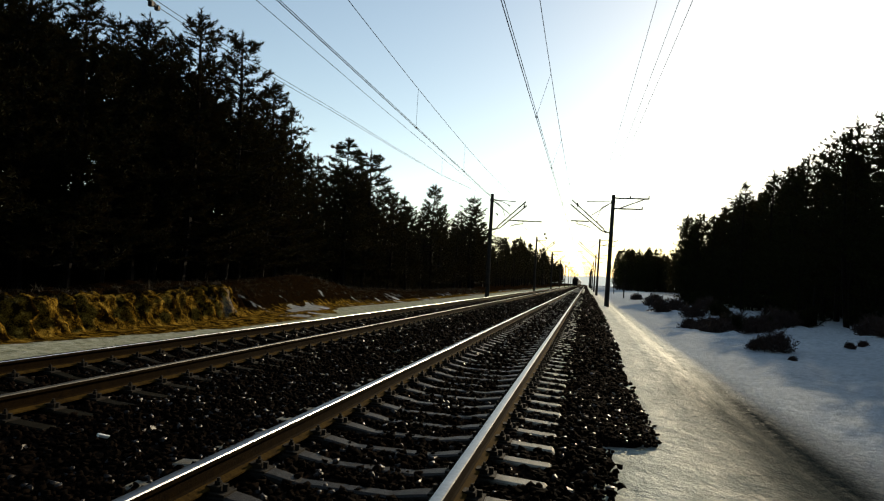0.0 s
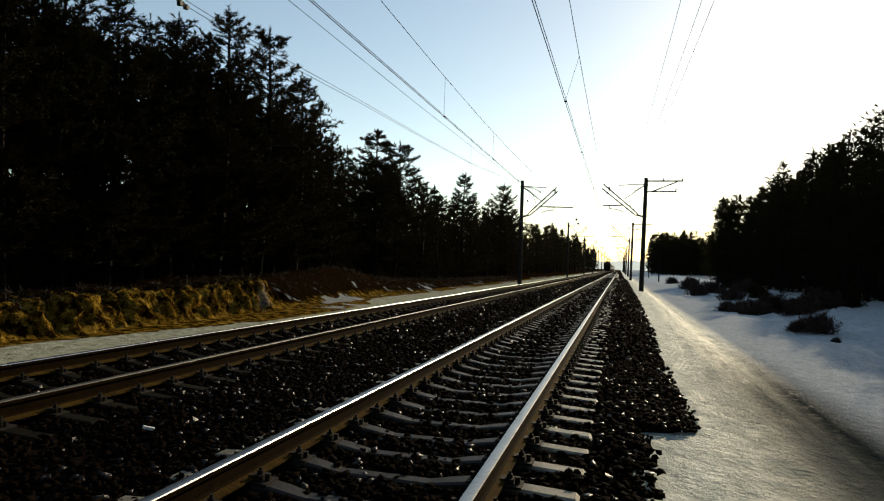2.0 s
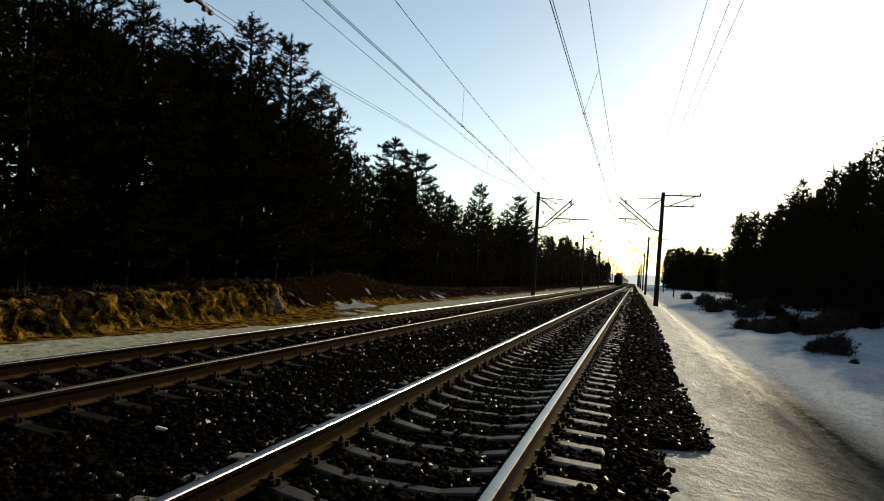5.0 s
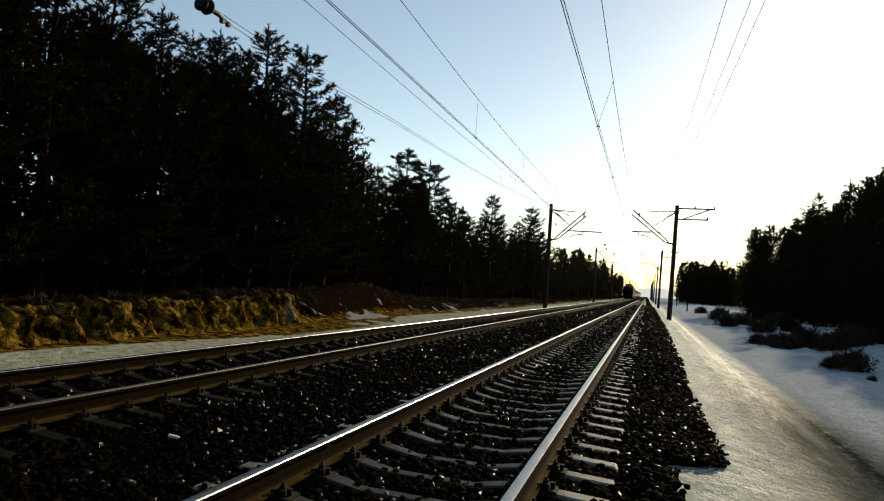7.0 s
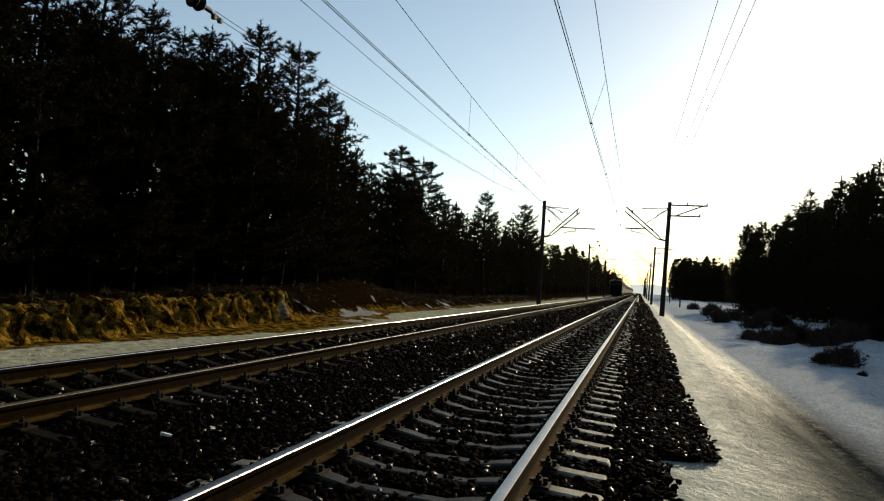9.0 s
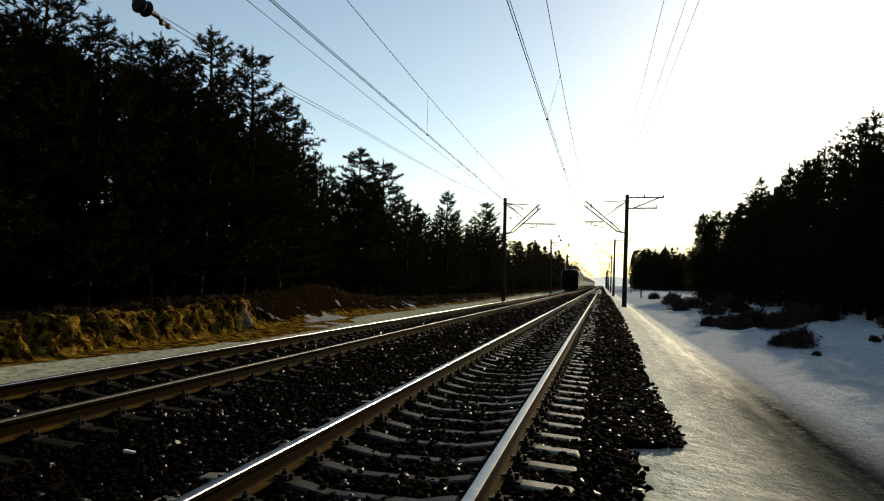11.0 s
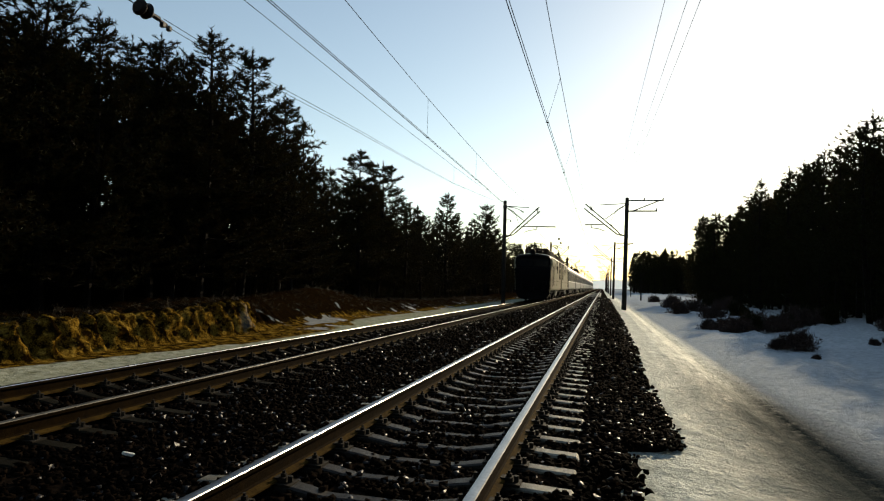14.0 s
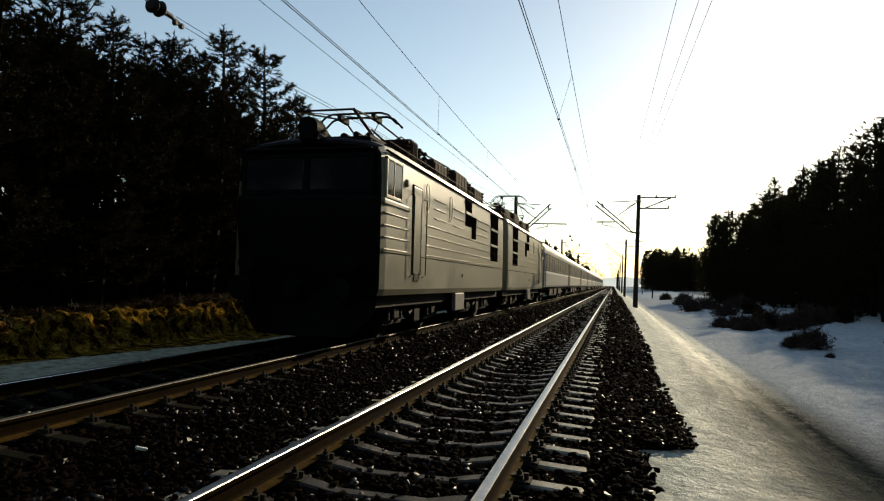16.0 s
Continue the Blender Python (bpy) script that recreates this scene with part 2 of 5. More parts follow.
M_BLACK = plain("sooty_black", (0.002, 0.002, 0.002), (0.006, 0.005, 0.005), 6.0, 1.0, 0.0, 0.2, 50.0, 0, 0.1, spec=0.0)
M_SOOT = plain("sooty_steel_tube", (0.004, 0.0034, 0.003), (0.014, 0.011, 0.009), 6.0, 0.75, 0.0, 0.1, 50.0, 0.1, spec=0.08)
M_GREY = plain("light_grey_steel", (0.12, 0.115, 0.10), (0.2, 0.19, 0.17), 4.0, 0.55, 0.0, 0.1, 40.0, 0.1)
M_GLASS = plain("dark_window_glass", (0.004, 0.004, 0.005), (0.010, 0.011, 0.012), 2.0, 0.08, 0.0, 0.0, 30.0, 0, 0.04, spec=0.15)
M_CAR = plain("pale_coach_paint", (0.24, 0.25, 0.235), (0.34, 0.35, 0.33), 1.0, 0.5, 0.0, 0.03, 40.0, 0, 0.15)
M_CARB = plain("blue_grey_coach_paint", (0.03, 0.036, 0.036), (0.06, 0.07, 0.07), 1.0, 0.7, 0.0, 0.03, 40.0, 0, 0.15, spec=0.03)
M_STRIPE = plain("white_stripe_paint", (0.62, 0.63, 0.60), (0.76, 0.77, 0.74), 2.0, 0.4, 0.0, 0.02, 40.0, 0)
M_PANE = plain("coach_window_glass", (0.004, 0.005, 0.006), (0.012, 0.014, 0.016), 2.0, 0.35, 0.0, 0.0, 30.0, 0, 0.1, spec=0.04)
M_CROOF = plain("coach_roof_paint", (0.30, 0.305, 0.29), (0.42, 0.42, 0.40), 1.5, 0.45, 0.0, 0.05, 40.0, 0)


# ---- mesh helpers ----
def link_mesh(name, me, mat, parent=None, label=""):
    for mt in (mat if isinstance(mat, (list, tuple)) else (mat,)):
        if mt and len(me.materials) < 4 and mt.name not in me.materials:
            me.materials.append(mt)
    ob = new(name, me)
    if parent is not None:
        ob.parent = parent
    return tagged(ob, label) if label else ob


def part(name, bm, mat, parent=None, label="", smooth=False):
    me = bpy.data.meshes.new(name)
    bm.normal_update()
    bm.to_mesh(me)
    bm.free()
    if smooth:
        for f in me.polygons:
            f.use_smooth = True
    return link_mesh(name, me, mat, parent, label)


def raw(name, verts, faces, mat, parent=None, label="", smooth=False):
    me = bpy.data.meshes.new(name)
    me.from_pydata([tuple(v) for v in verts], [], faces)
    if smooth:
        for f in me.polygons:
            f.use_smooth = True
    return link_mesh(name, me, mat, parent, label)


def tri_mesh(name, co, tris, mat, parent=None, label=""):
    """A mesh from arrays: co (n, 3) and tris (m, 3)."""
    me = bpy.data.meshes.new(name)
    me.vertices.add(len(co))
    me.vertices.foreach_set("co", np.ascontiguousarray(co, dtype=np.float32).ravel())
    k = len(tris)
    me.loops.add(3 * k)
    me.loops.foreach_set("vertex_index", np.ascontiguousarray(tris, dtype=np.int32).ravel())
    me.polygons.add(k)
    me.polygons.foreach_set("loop_start", np.arange(0, 3 * k, 3, dtype=np.int32))
    me.polygons.foreach_set("loop_total", np.full(k, 3, dtype=np.int32))
    me.update(calc_edges=True)
    return link_mesh(name, me, mat, parent, label)


def thing(name, label, category, group="", at=(0, 0, 0)):
    ob = new(name)
    ob.location = at
    ob.empty_display_size = 0.2
    return tagged(ob, label, category, group)


def box(bm, x0, x1, y0, y1, z0, z1, bevel=0.0):
    r = bmesh.ops.create_cube(bm, size=1)
    vs = r["verts"]
    for v in vs:
        v.co = Vector(((x0 + x1) / 2 + v.co.x * (x1 - x0), (y0 + y1) / 2 + v.co.y * (y1 - y0), (z0 + z1) / 2 + v.co.z * (z1 - z0)))
    if bevel:
        bmesh.ops.bevel(bm, geom=list({e for v in vs for e in v.link_edges}), offset=bevel, segments=2, affect="EDGES", profile=0.5)
    return vs


def cyl(bm, p, q, r0, r1=None, seg=10):
    p, q = Vector(p), Vector(q)
    d = q - p
    m = Matrix.Translation((p + q) / 2) @ d.to_track_quat("Z", "Y").to_matrix().to_4x4()
    return bmesh.ops.create_cone(bm, cap_ends=True, segments=seg, radius1=r0, radius2=r0 if r1 is None else r1, depth=d.length, matrix=m)["verts"]


def tube(bm, pts, r, seg=6):
    """A bent rod through pts."""
    rings = []
    pts = [Vector(p) for p in pts]
    for i, p in enumerate(pts):
        d = (pts[min(i + 1, len(pts) - 1)] - pts[max(i - 1, 0)]).normalized()
        u = d.cross(Vector((0.13, 0.2, 1)) if abs(d.z) < 0.9 else Vector((1, 0, 0))).normalized()
        v = d.cross(u)
        rings.append([bm.verts.new(p + (u * math.cos(a) + v * math.sin(a)) * r) for a in [2 * math.pi * k / seg for k in range(seg)]])
    for a, b in zip(rings, rings[1:]):
        for k in range(seg):
            bm.faces.new((a[k], a[(k + 1) % seg], b[(k + 1) % seg], b[k]))
    for ring in (rings[0], rings[-1][::-1]):
        bm.faces.new(ring[::-1])


def sag(p, q, drop, n=14):
    p, q = Vector(p), Vector(q)
    return [p.lerp(q, i / n) - Vector((0, 0, drop * 4 * (i / n) * (1 - i / n))) for i in range(n + 1)]


# ---- ground ----
def smooth_step(a, b, v):
    t = min(1.0, max(0.0, (v - a) / (b - a)))
    return t * t * (3 - 2 * t)


def lerp_list(v, knots):
    for (a, za), (b, zb) in zip(knots, knots[1:]):
        if v <= b:
            return za + (zb - za) * smooth_step(a, b, max(v, a))
    return knots[-1][1]


def edge_right(y):
    """Where the ballast ends and the icy shoulder begins."""
    base = 1.08 + 0.56 * smooth_step(6.85, 7.35, y) - 0.05 * smooth_step(8, 11, y) + 0.10 * smooth_step(11, 20, y) + 0.16 * smooth_step(20, 36, y) + 0.10 * smooth_step(36, 80, y)
    return base + 0.05 * noise.noise((y * 2.3, 3.1, 0)) + 0.035 * noise.noise((y * 7.0, 1.1, 0))


def ground_z(x, y):
    n = noise.noise((x * 0.35, y * 0.25, 0))
    n2 = noise.noise((x * 1.3, y * 0.9, 5))
    if x > -3:
        z = lerp_list(x, ((-3, -0.62), (0.2, -0.62), (0.9, -0.36), (1.5, -0.40), (2.4, -0.48), (2.95, -0.58), (3.35, -0.76), (3.95, -1.14), (4.6, -1.17), (7.5, -1.02), (12, -0.85), (18, -0.6), (40, -0.4)))
        z += (0.02 + 0.22 * smooth_step(4.5, 9, x)) * n + (0.012 + (0.11 + 0.12 * smooth_step(22, 30, y)) * smooth_step(5.5, 9, x)) * n2
        z += smooth_step(1.2, 1.8, x) * 0.012 * noise.noise((x * 6, y * 5, 2))
        return z
    # the left bank: the face wanders in and out
    near = 1 - smooth_step(17.5, 20.5, y)
    but = 0.30 * noise.noise((y * 0.8, 0, 9)) + 0.22 * abs(noise.noise((y * 2.1, 0, 4))) + 0.10 * noise.noise((y * 5.0, x * 2.0, 1))
    foot = -9.42 - but * near - 0.5 * (1 - near)
    top = lerp_list(y, ((-10, 0.22), (8, 0.26), (12, 0.34), (19, 0.52), (26, 0.62), (34, 0.30), (50, 0.02), (90, -0.1)))
    top += 0.10 * noise.noise((x * 1.7, y * 1.1, 3)) + 0.10 * n
    run = 0.5 + 1.2 * (1 - near)
    base = lerp_list(x, ((-12, -0.30), (-9.3, -0.34), (-7.9, -0.40), (-6.8, -0.62), (-3, -0.62)))
    t = smooth_step(0, run, foot - x)
    z = base * (1 - t) + top * t
    z += t * 0.12 * near * noise.noise((x * 3.0, y * 3.0, 7)) + 0.012 * noise.noise((x * 6, y * 5, 2))
    # a mound with a hollow behind the end of the bank
    z += 0.35 * math.exp(-((x + 11.6) / 1.6) ** 2 - ((y - 27) / 5.0) ** 2)
    return z + 0.5 * smooth_step(-13, -40, x) if x < -13 else z


def steps(*runs):
    out = []
    for a, b, k in runs:
        out += [a + (b - a) * i / k for i in range(k)]
    return out + [runs[-1][1]]


gx = [-1500, -600, -250, -120, -70] + steps((-45, -14, 10), (-14, -10.9, 12), (-10.9, -9.0, 34), (-9.0, -6.6, 9), (-6.6, 0.3, 5), (0.3, 4.6, 30), (4.6, 20, 36), (20, 50, 8)) + [80, 150, 300, 700, 1500]
gy = [-300, -100, -40] + steps((-14, 3, 10), (3, 22, 210), (22, 24, 12), (24, 60, 90), (60, 130, 60), (130, 320, 38), (320, 800, 12)) + [1200, 2000, 3500]
def ground_point(x, y):
    z = ground_z(x, y)
    if -11 < x < -9.2 and 2 < y < 22:   # the clay face is broken and undercut
        k = smooth_step(-0.35, -0.1, z) * (1 - smooth_step(20, 22, y))
        x += k * (0.26 * noise.noise((y * 3.1, z * 2.6, 8)) + 0.13 * noise.noise((y * 7.3, z * 6.0, 2)))
        z += k * 0.09 * noise.noise((y * 6.1, x * 6.0, 5))
    return x, y, z


gv = [ground_point(x, y) for y in gy for x in gx]
nx = len(gx)
gf = [(j * nx + i, j * nx + i + 1, (j + 1) * nx + i + 1, (j + 1) * nx + i) for j in range(len(gy) - 1) for i in range(nx - 1)]
ground = tagged(raw("ground", gv, gf, M_GROUND, smooth=True), "icy shoulder, snow field and clay bank beside the tracks", "ground", kind="structure")

# the ballast bed of both tracks
NEAR_C, FAR_C, HALF = -0.795, -5.076, 0.795


def bed_z(x, y):
    for c in (NEAR_C, FAR_C):
        if abs(x - c) < 1.36:
            return -0.248 - 0.012 * (1 - smooth_step(0.4, 0.62, abs(x - c))) + 0.012 * smooth_step(0.86, 1.0, abs(x - c)) + 0.012 * noise.noise((x * 3, y * 3, 0))
    d = min(abs(x - NEAR_C), abs(x - FAR_C))
    z = -0.252 + 0.010 * (1 - smooth_step(1.36, 1.5, d)) - 0.05 * smooth_step(1.36, 2.1, d)
    if x > NEAR_C + 1.7:
        z -= 0.20 * smooth_step(NEAR_C + 1.7, 2.5, x)
    if x < FAR_C - 1.7:
        z -= 0.3 * smooth_step(1.7, 2.8, FAR_C - x)
    return z + 0.03 * noise.noise((x * 1.5, y * 1.2, 4))


by = steps((-14, 4, 20), (4, 30, 170), (30, 80, 90), (80, 300, 60), (300, 900, 12)) + [1500]
bv, cols = [], 44
for y in by:
    r, q = edge_right(y), -7.75 + 0.08 * noise.noise((y * 1.9, 0, 2))
    for i in range(cols + 1):
        x = q + (r - q) * i / cols
        bv.append((x, y, bed_z(x, y) - (0.35 if i in (0, cols) else 0)))
bf = [(j * (cols + 1) + i, j * (cols + 1) + i + 1, (j + 1) * (cols + 1) + i + 1, (j + 1) * (cols + 1) + i) for j in range(len(by) - 1) for i in range(cols)]
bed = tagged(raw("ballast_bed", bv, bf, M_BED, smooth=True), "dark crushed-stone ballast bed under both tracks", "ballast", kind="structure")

# ---- the far distance: a hazy ridge closes the line of the tracks ----
def ridge():
    m, n, l, p = nodes_of("distant_haze")
    pos = n.new("ShaderNodeNewGeometry").outputs["Position"]
    # the haze is painted into the ridge's colour and made to glow
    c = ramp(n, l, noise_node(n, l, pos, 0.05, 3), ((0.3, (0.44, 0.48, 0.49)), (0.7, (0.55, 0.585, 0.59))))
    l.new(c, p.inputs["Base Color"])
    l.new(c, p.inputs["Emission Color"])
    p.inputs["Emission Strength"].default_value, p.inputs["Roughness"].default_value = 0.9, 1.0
    xs = [-260 + 4 * i for i in range(131)]
    top = [(x, 1400, 18 + 3.5 * noise.noise((x * 0.02, 0, 0)) + 1.6 * noise.noise((x * 0.15, 2, 0))) for x in xs]
    verts = [(x, 1400, -30) for x in xs] + top + [(x, 1480, -30) for x in xs]
    k = len(xs)
    faces = [(j * k + i, j * k + i + 1, (j + 1) * k + i + 1, (j + 1) * k + i) for j in range(2) for i in range(k - 1)]
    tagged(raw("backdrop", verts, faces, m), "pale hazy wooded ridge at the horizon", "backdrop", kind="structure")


ridge()

# ---- tracks ----
RAIL = ((0.075, -0.18), (0.075, -0.168), (0.022, -0.150), (0.010, -0.135), (0.010, -0.052), (0.034, -0.040), (0.0375, -0.0095), (0.0322, -0.0025), (0.012, 0.0))


def rail_mesh(head):
    prof = list(RAIL) + [(-x, z) for x, z in RAIL[::-1]]
    ys = (-30, 2, 6, 12, 25, 60, 150, 400, 1500)
    k = len(prof)
    verts = [(x, y, z) for y in ys for x, z in prof]
    faces = [(j * k + i, (j + 1) * k + i, (j + 1) * k + (i + 1) % k, j * k + (i + 1) % k) for j in range(len(ys) - 1) for i in range(k)]
    me = bpy.data.meshes.new("rail")
    me.from_pydata(verts, [], faces)
    me.materials.append(M_RUST)
    me.materials.append(head)
    me.materials.append(M_FOOT)
    for f in me.polygons:
        zs = [verts[i][2] for i in f.vertices]
        f.material_index = 1 if min(zs) >= -0.0100 else (2 if max(zs) <= -0.1499 else 0)
    return me


def sleeper_mesh(mat):
    bm = bmesh.new()
    half = ((1.375, 0.115, -0.245), (1.35, 0.115, -0.220), (0.98, 0.115, -0.199), (0.60, 0.115, -0.197), (0.50, 0.112, -0.212), (0.34, 0.10, -0.243))
    xs = [(-x, w, z) for x, w, z in half] + [(x, w, z) for x, w, z in half[::-1]]
    rings = []
    for x, w, z in xs:
        a = 0.078 if abs(x) > 0.4 else 0.062
        rings.append([bm.verts.new((x, y, h)) for y, h in ((-w, -0.40), (-a - 0.012, z - 0.012), (-a + 0.012, z), (a - 0.012, z), (a + 0.012, z - 0.012), (w, -0.40))])
    for a, b in zip(rings, rings[1:]):
        for i in range(6):
            bm.faces.new((a[i], b[i], b[(i + 1) % 6], a[(i + 1) % 6]))
    bm.faces.new(rings[0])
    bm.faces.new(rings[-1][::-1])
    bmesh.ops.recalc_face_normals(bm, faces=bm.faces)
    me = bpy.data.meshes.new("sleeper")
    bm.to_mesh(me)
    bm.free()
    me.materials.append(mat)
    return me


def fastening_mesh():
    bm = bmesh.new()
    box(bm, -0.19, 0.19, -0.08, 0.08, -0.204, -0.186)
    for s in (-1, 1):
        box(bm, s * 0.06 - 0.02, s * 0.06 + 0.05 * s + 0.02, -0.045, 0.045, -0.188, -0.150)
        cyl(bm, (s * 0.10, 0, -0.19), (s * 0.10, 0, -0.105), 0.012, seg=6)
        cyl(bm, (s * 0.10, 0, -0.15), (s * 0.10, 0, -0.125), 0.023, seg=6)
        cyl(bm, (s * 0.155, 0.0, -0.19), (s * 0.155, 0.0, -0.14), 0.02, seg=6)
    me = bpy.data.meshes.new("fastening")
    bm.to_mesh(me)
    bm.free()
    me.materials.append(M_CLIP)
    return me


RAIL_ME, RAIL_DULL, RAIL_GREY, SLEEPER_ME, FAST_ME = rail_mesh(M_HEAD), rail_mesh(M_DULL), rail_mesh(M_HEAD_GREY), sleeper_mesh(M_CONC), fastening_mesh()
SLEEPER_DARK = sleeper_mesh(M_DARK_CONC)


def build_track(centre, phase, label, first, many):
    tr = thing("railway_track", label, "railway track", "tracks", (centre, 0, 0))
    tagged(tr, kind="structure")
    for s in (-1, 1):
        dull = centre == FAR_C and s == 1
        r = link_mesh("rail", RAIL_DULL if dull else (RAIL_GREY if centre == NEAR_C else RAIL_ME), None, tr, "rusty steel rail with a dull head" if dull else "rusty steel rail with a polished head")
        r.location.x = s * HALF
    rng = random.Random(int(phase * 1000))
    shape = SLEEPER_DARK if centre == FAR_C else SLEEPER_ME
    for i in range(many):
        y = first + phase + 0.543 * i
        sl = link_mesh("sleeper", shape, None, tr)
        sl.location = (rng.uniform(-0.015, 0.015), y, rng.uniform(-0.006, 0.004))
        sl.rotation_euler.z = rng.uniform(-0.008, 0.008)
        if 8 < i < 95:
            for s in (-1, 1):
                fa = link_mesh("fastening", FAST_ME, None, sl)
                fa.location = (s * HALF - sl.location.x, 0, -sl.location.z)
    # the far rest of the sleepers
    co = np.array([v.co for v in SLEEPER_ME.vertices])
    SLEEPER_ME.calc_loop_triangles()
    tri = np.array([t.vertices for t in SLEEPER_ME.loop_triangles])
    n0 = 200
    offs = first + phase + 0.543 * (many + np.arange(n0))
    vs = (co[None] + np.stack([0 * offs, offs, 0 * offs], 1)[:, None]).reshape(-1, 3)
    ts = (tri[None] + (np.arange(n0) * len(co))[:, None, None]).reshape(-1, 3)
    tagged(tri_mesh("far_sleepers", vs, ts, shape.materials[0], tr), kind="stuff")
    return tr


build_track(NEAR_C, 0.23, "straight track on concrete sleepers, polished rails", -9.36, 190)
build_track(FAR_C, 0.10, "second straight track on concrete sleepers, polished rails", -9.36, 170)

# ---- crushed stone ----
def stone_shapes(k):
    base = np.array([(x, y, z) for x in (-1, 1) for y in (-1, 1) for z in (-1, 1)], float) * 0.62
    tri = np.array([(0, 1, 3), (0, 3, 2), (4, 6, 7), (4, 7, 5), (0, 4, 5), (0, 5, 1), (2, 3, 7), (2, 7, 6), (0, 2, 6), (0, 6, 4), (1, 5, 7), (1, 7, 3)])
    rng = np.random.RandomState(5)
    return [base + rng.uniform(-0.42, 0.42, base.shape) for _ in range(k)], tri


def stones(name, y0, y1, density, size, seed):
    rng = np.random.RandomState(seed)
    n = int((y1 - y0) * 9.9 * density)
    x, y = rng.uniform(-7.85, 2.05, n), rng.uniform(y0, y1, n)
    keep = []
    zs = np.zeros(n)
    for i in range(n):
        e = edge_right(y[i])
        if x[i] > e - 0.02 + 0.09 * rng.rand() ** 3:
            continue
        on = False
        for c, ph in ((NEAR_C, 0.23), (FAR_C, 0.10)):
            dx = abs(x[i] - c)
            if dx < 1.39:
                f = ((y[i] - 1.5 - ph) / 0.543 + 0.5) % 1.0 - 0.5
                on |= abs(f) * 0.543 < 0.106 and (dx > 0.42 or rng.rand() < 0.82) and rng.rand() < (0.35 if (c == FAR_C and y[i] > 7.5) or (c == NEAR_C and x[i] < c - 0.95) else 0.985)
            on |= abs(dx - HALF) < 0.09
        if on:
            continue
        zs[i] = bed_z(x[i], y[i])
        keep.append(i)
    keep = np.array(keep)
    x, y, z = x[keep], y[keep], zs[keep]
    m = len(keep)
    shapes, tri = stone_shapes(14)
    tri = np.array([t for t in tri if not all(i in (0, 2, 4, 6) for i in t)])     # bedded, no underside
    shapes = np.array(shapes)[rng.randint(0, 14, m)]
    s = size * rng.uniform(0.55, 1.25, m)
    a = rng.uniform(0, 6.283, m)
    sh = shapes * s[:, None, None] * np.array((1.0, 0.85, 0.75))
    ca, sa = np.cos(a)[:, None], np.sin(a)[:, None]
    t = rng.uniform(-0.6, 0.6, m)
    ct, st = np.cos(t)[:, None], np.sin(t)[:, None]
    X, Y, Z = sh[..., 0], sh[..., 1] * ct - sh[..., 2] * st, sh[..., 1] * st + sh[..., 2] * ct
    co = np.stack([X * ca - Y * sa + x[:, None], X * sa + Y * ca + y[:, None], Z + z[:, None] + (s * rng.uniform(-0.1, 0.75, m))[:, None]], -1)
    tris = (tri[None] + (np.arange(m) * 8)[:, None, None]).reshape(-1, 3)
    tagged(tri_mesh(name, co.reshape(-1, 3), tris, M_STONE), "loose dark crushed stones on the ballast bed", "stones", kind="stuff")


stones("crushed_stone", -5.0, 2.6, 130, 0.046, 9)
stones("crushed_stone", 2.6, 11.0, 440, 0.033, 1)
stones("crushed_stone", 11.0, 22.0, 180, 0.044, 2)
stones("crushed_stone", 22.0, 48.0, 70, 0.055, 3)
stones("crushed_stone", 48.0, 110.0, 22, 0.06, 4)


# the stones nearest to the camera, each by itself
def single_stones(n):
    shapes, tri = stone_shapes(14)
    meshes = []
    for sh in shapes:
        me = bpy.data.meshes.new("stone")
        me.from_pydata([tuple(v * np.array((1.0, 0.85, 0.75)) * 0.034) for v in sh], [], [tuple(int(i) for i in t) for t in tri])
        me.materials.append(M_STONE)
        meshes.append(me)
    r = random.Random(8)
    made = 0
    while made < n:
        x, y = r.uniform(-3.6, 1.1), r.uniform(4.2, 6.4)
        if abs(x - NEAR_C) < 1.42 or x > edge_right(y):
            continue
        st = link_mesh("stone", r.choice(meshes), None, bed)
        st.location = (x, y, bed_z(x, y) + 0.028)
        st.rotation_euler = (r.uniform(-0.6, 0.6), r.uniform(-0.6, 0.6), r.uniform(0, 6))
        made += 1


single_stones(300)


bm = bmesh.new()
box(bm, -0.055, 0.055, -0.018, 0.018, -0.014, 0.014, 0.006)
pale = tagged(part("stone_chip", bm, M_STRIPE), "pale chip of stone lying on the dark ballast", "stone")
pale.matrix_basis = pose(-3.15, 4.85, bed_z(-3.15, 4.85) + 0.05, 8, 20, 65)


# ---- trees ----
def crown_arrays(rng, centres, radius, blades, length, width):
    """Needle tufts: thin triangles that fan out round each centre."""
    c = np.repeat(centres, blades, axis=0)
    m = len(c)
    d = rng.normal(size=(m, 3)) * np.array((1, 1, 0.7)) + np.array((0, 0, 0.35))
    d /= np.linalg.norm(d, axis=1)[:, None]
    side = np.cross(d, rng.normal(size=(m, 3)))
    side /= np.linalg.norm(side, axis=1)[:, None] + 1e-9
    o = c + rng.normal(size=(m, 3)) * radius * 0.45
    L, w = length * rng.uniform(0.6, 1.3, m)[:, None], width * rng.uniform(0.6, 1.3, m)[:, None]
    co = np.stack([o - side * w, o + side * w, o + d * L], 1).reshape(-1, 3)
    return co, np.arange(3 * m).reshape(-1, 3)


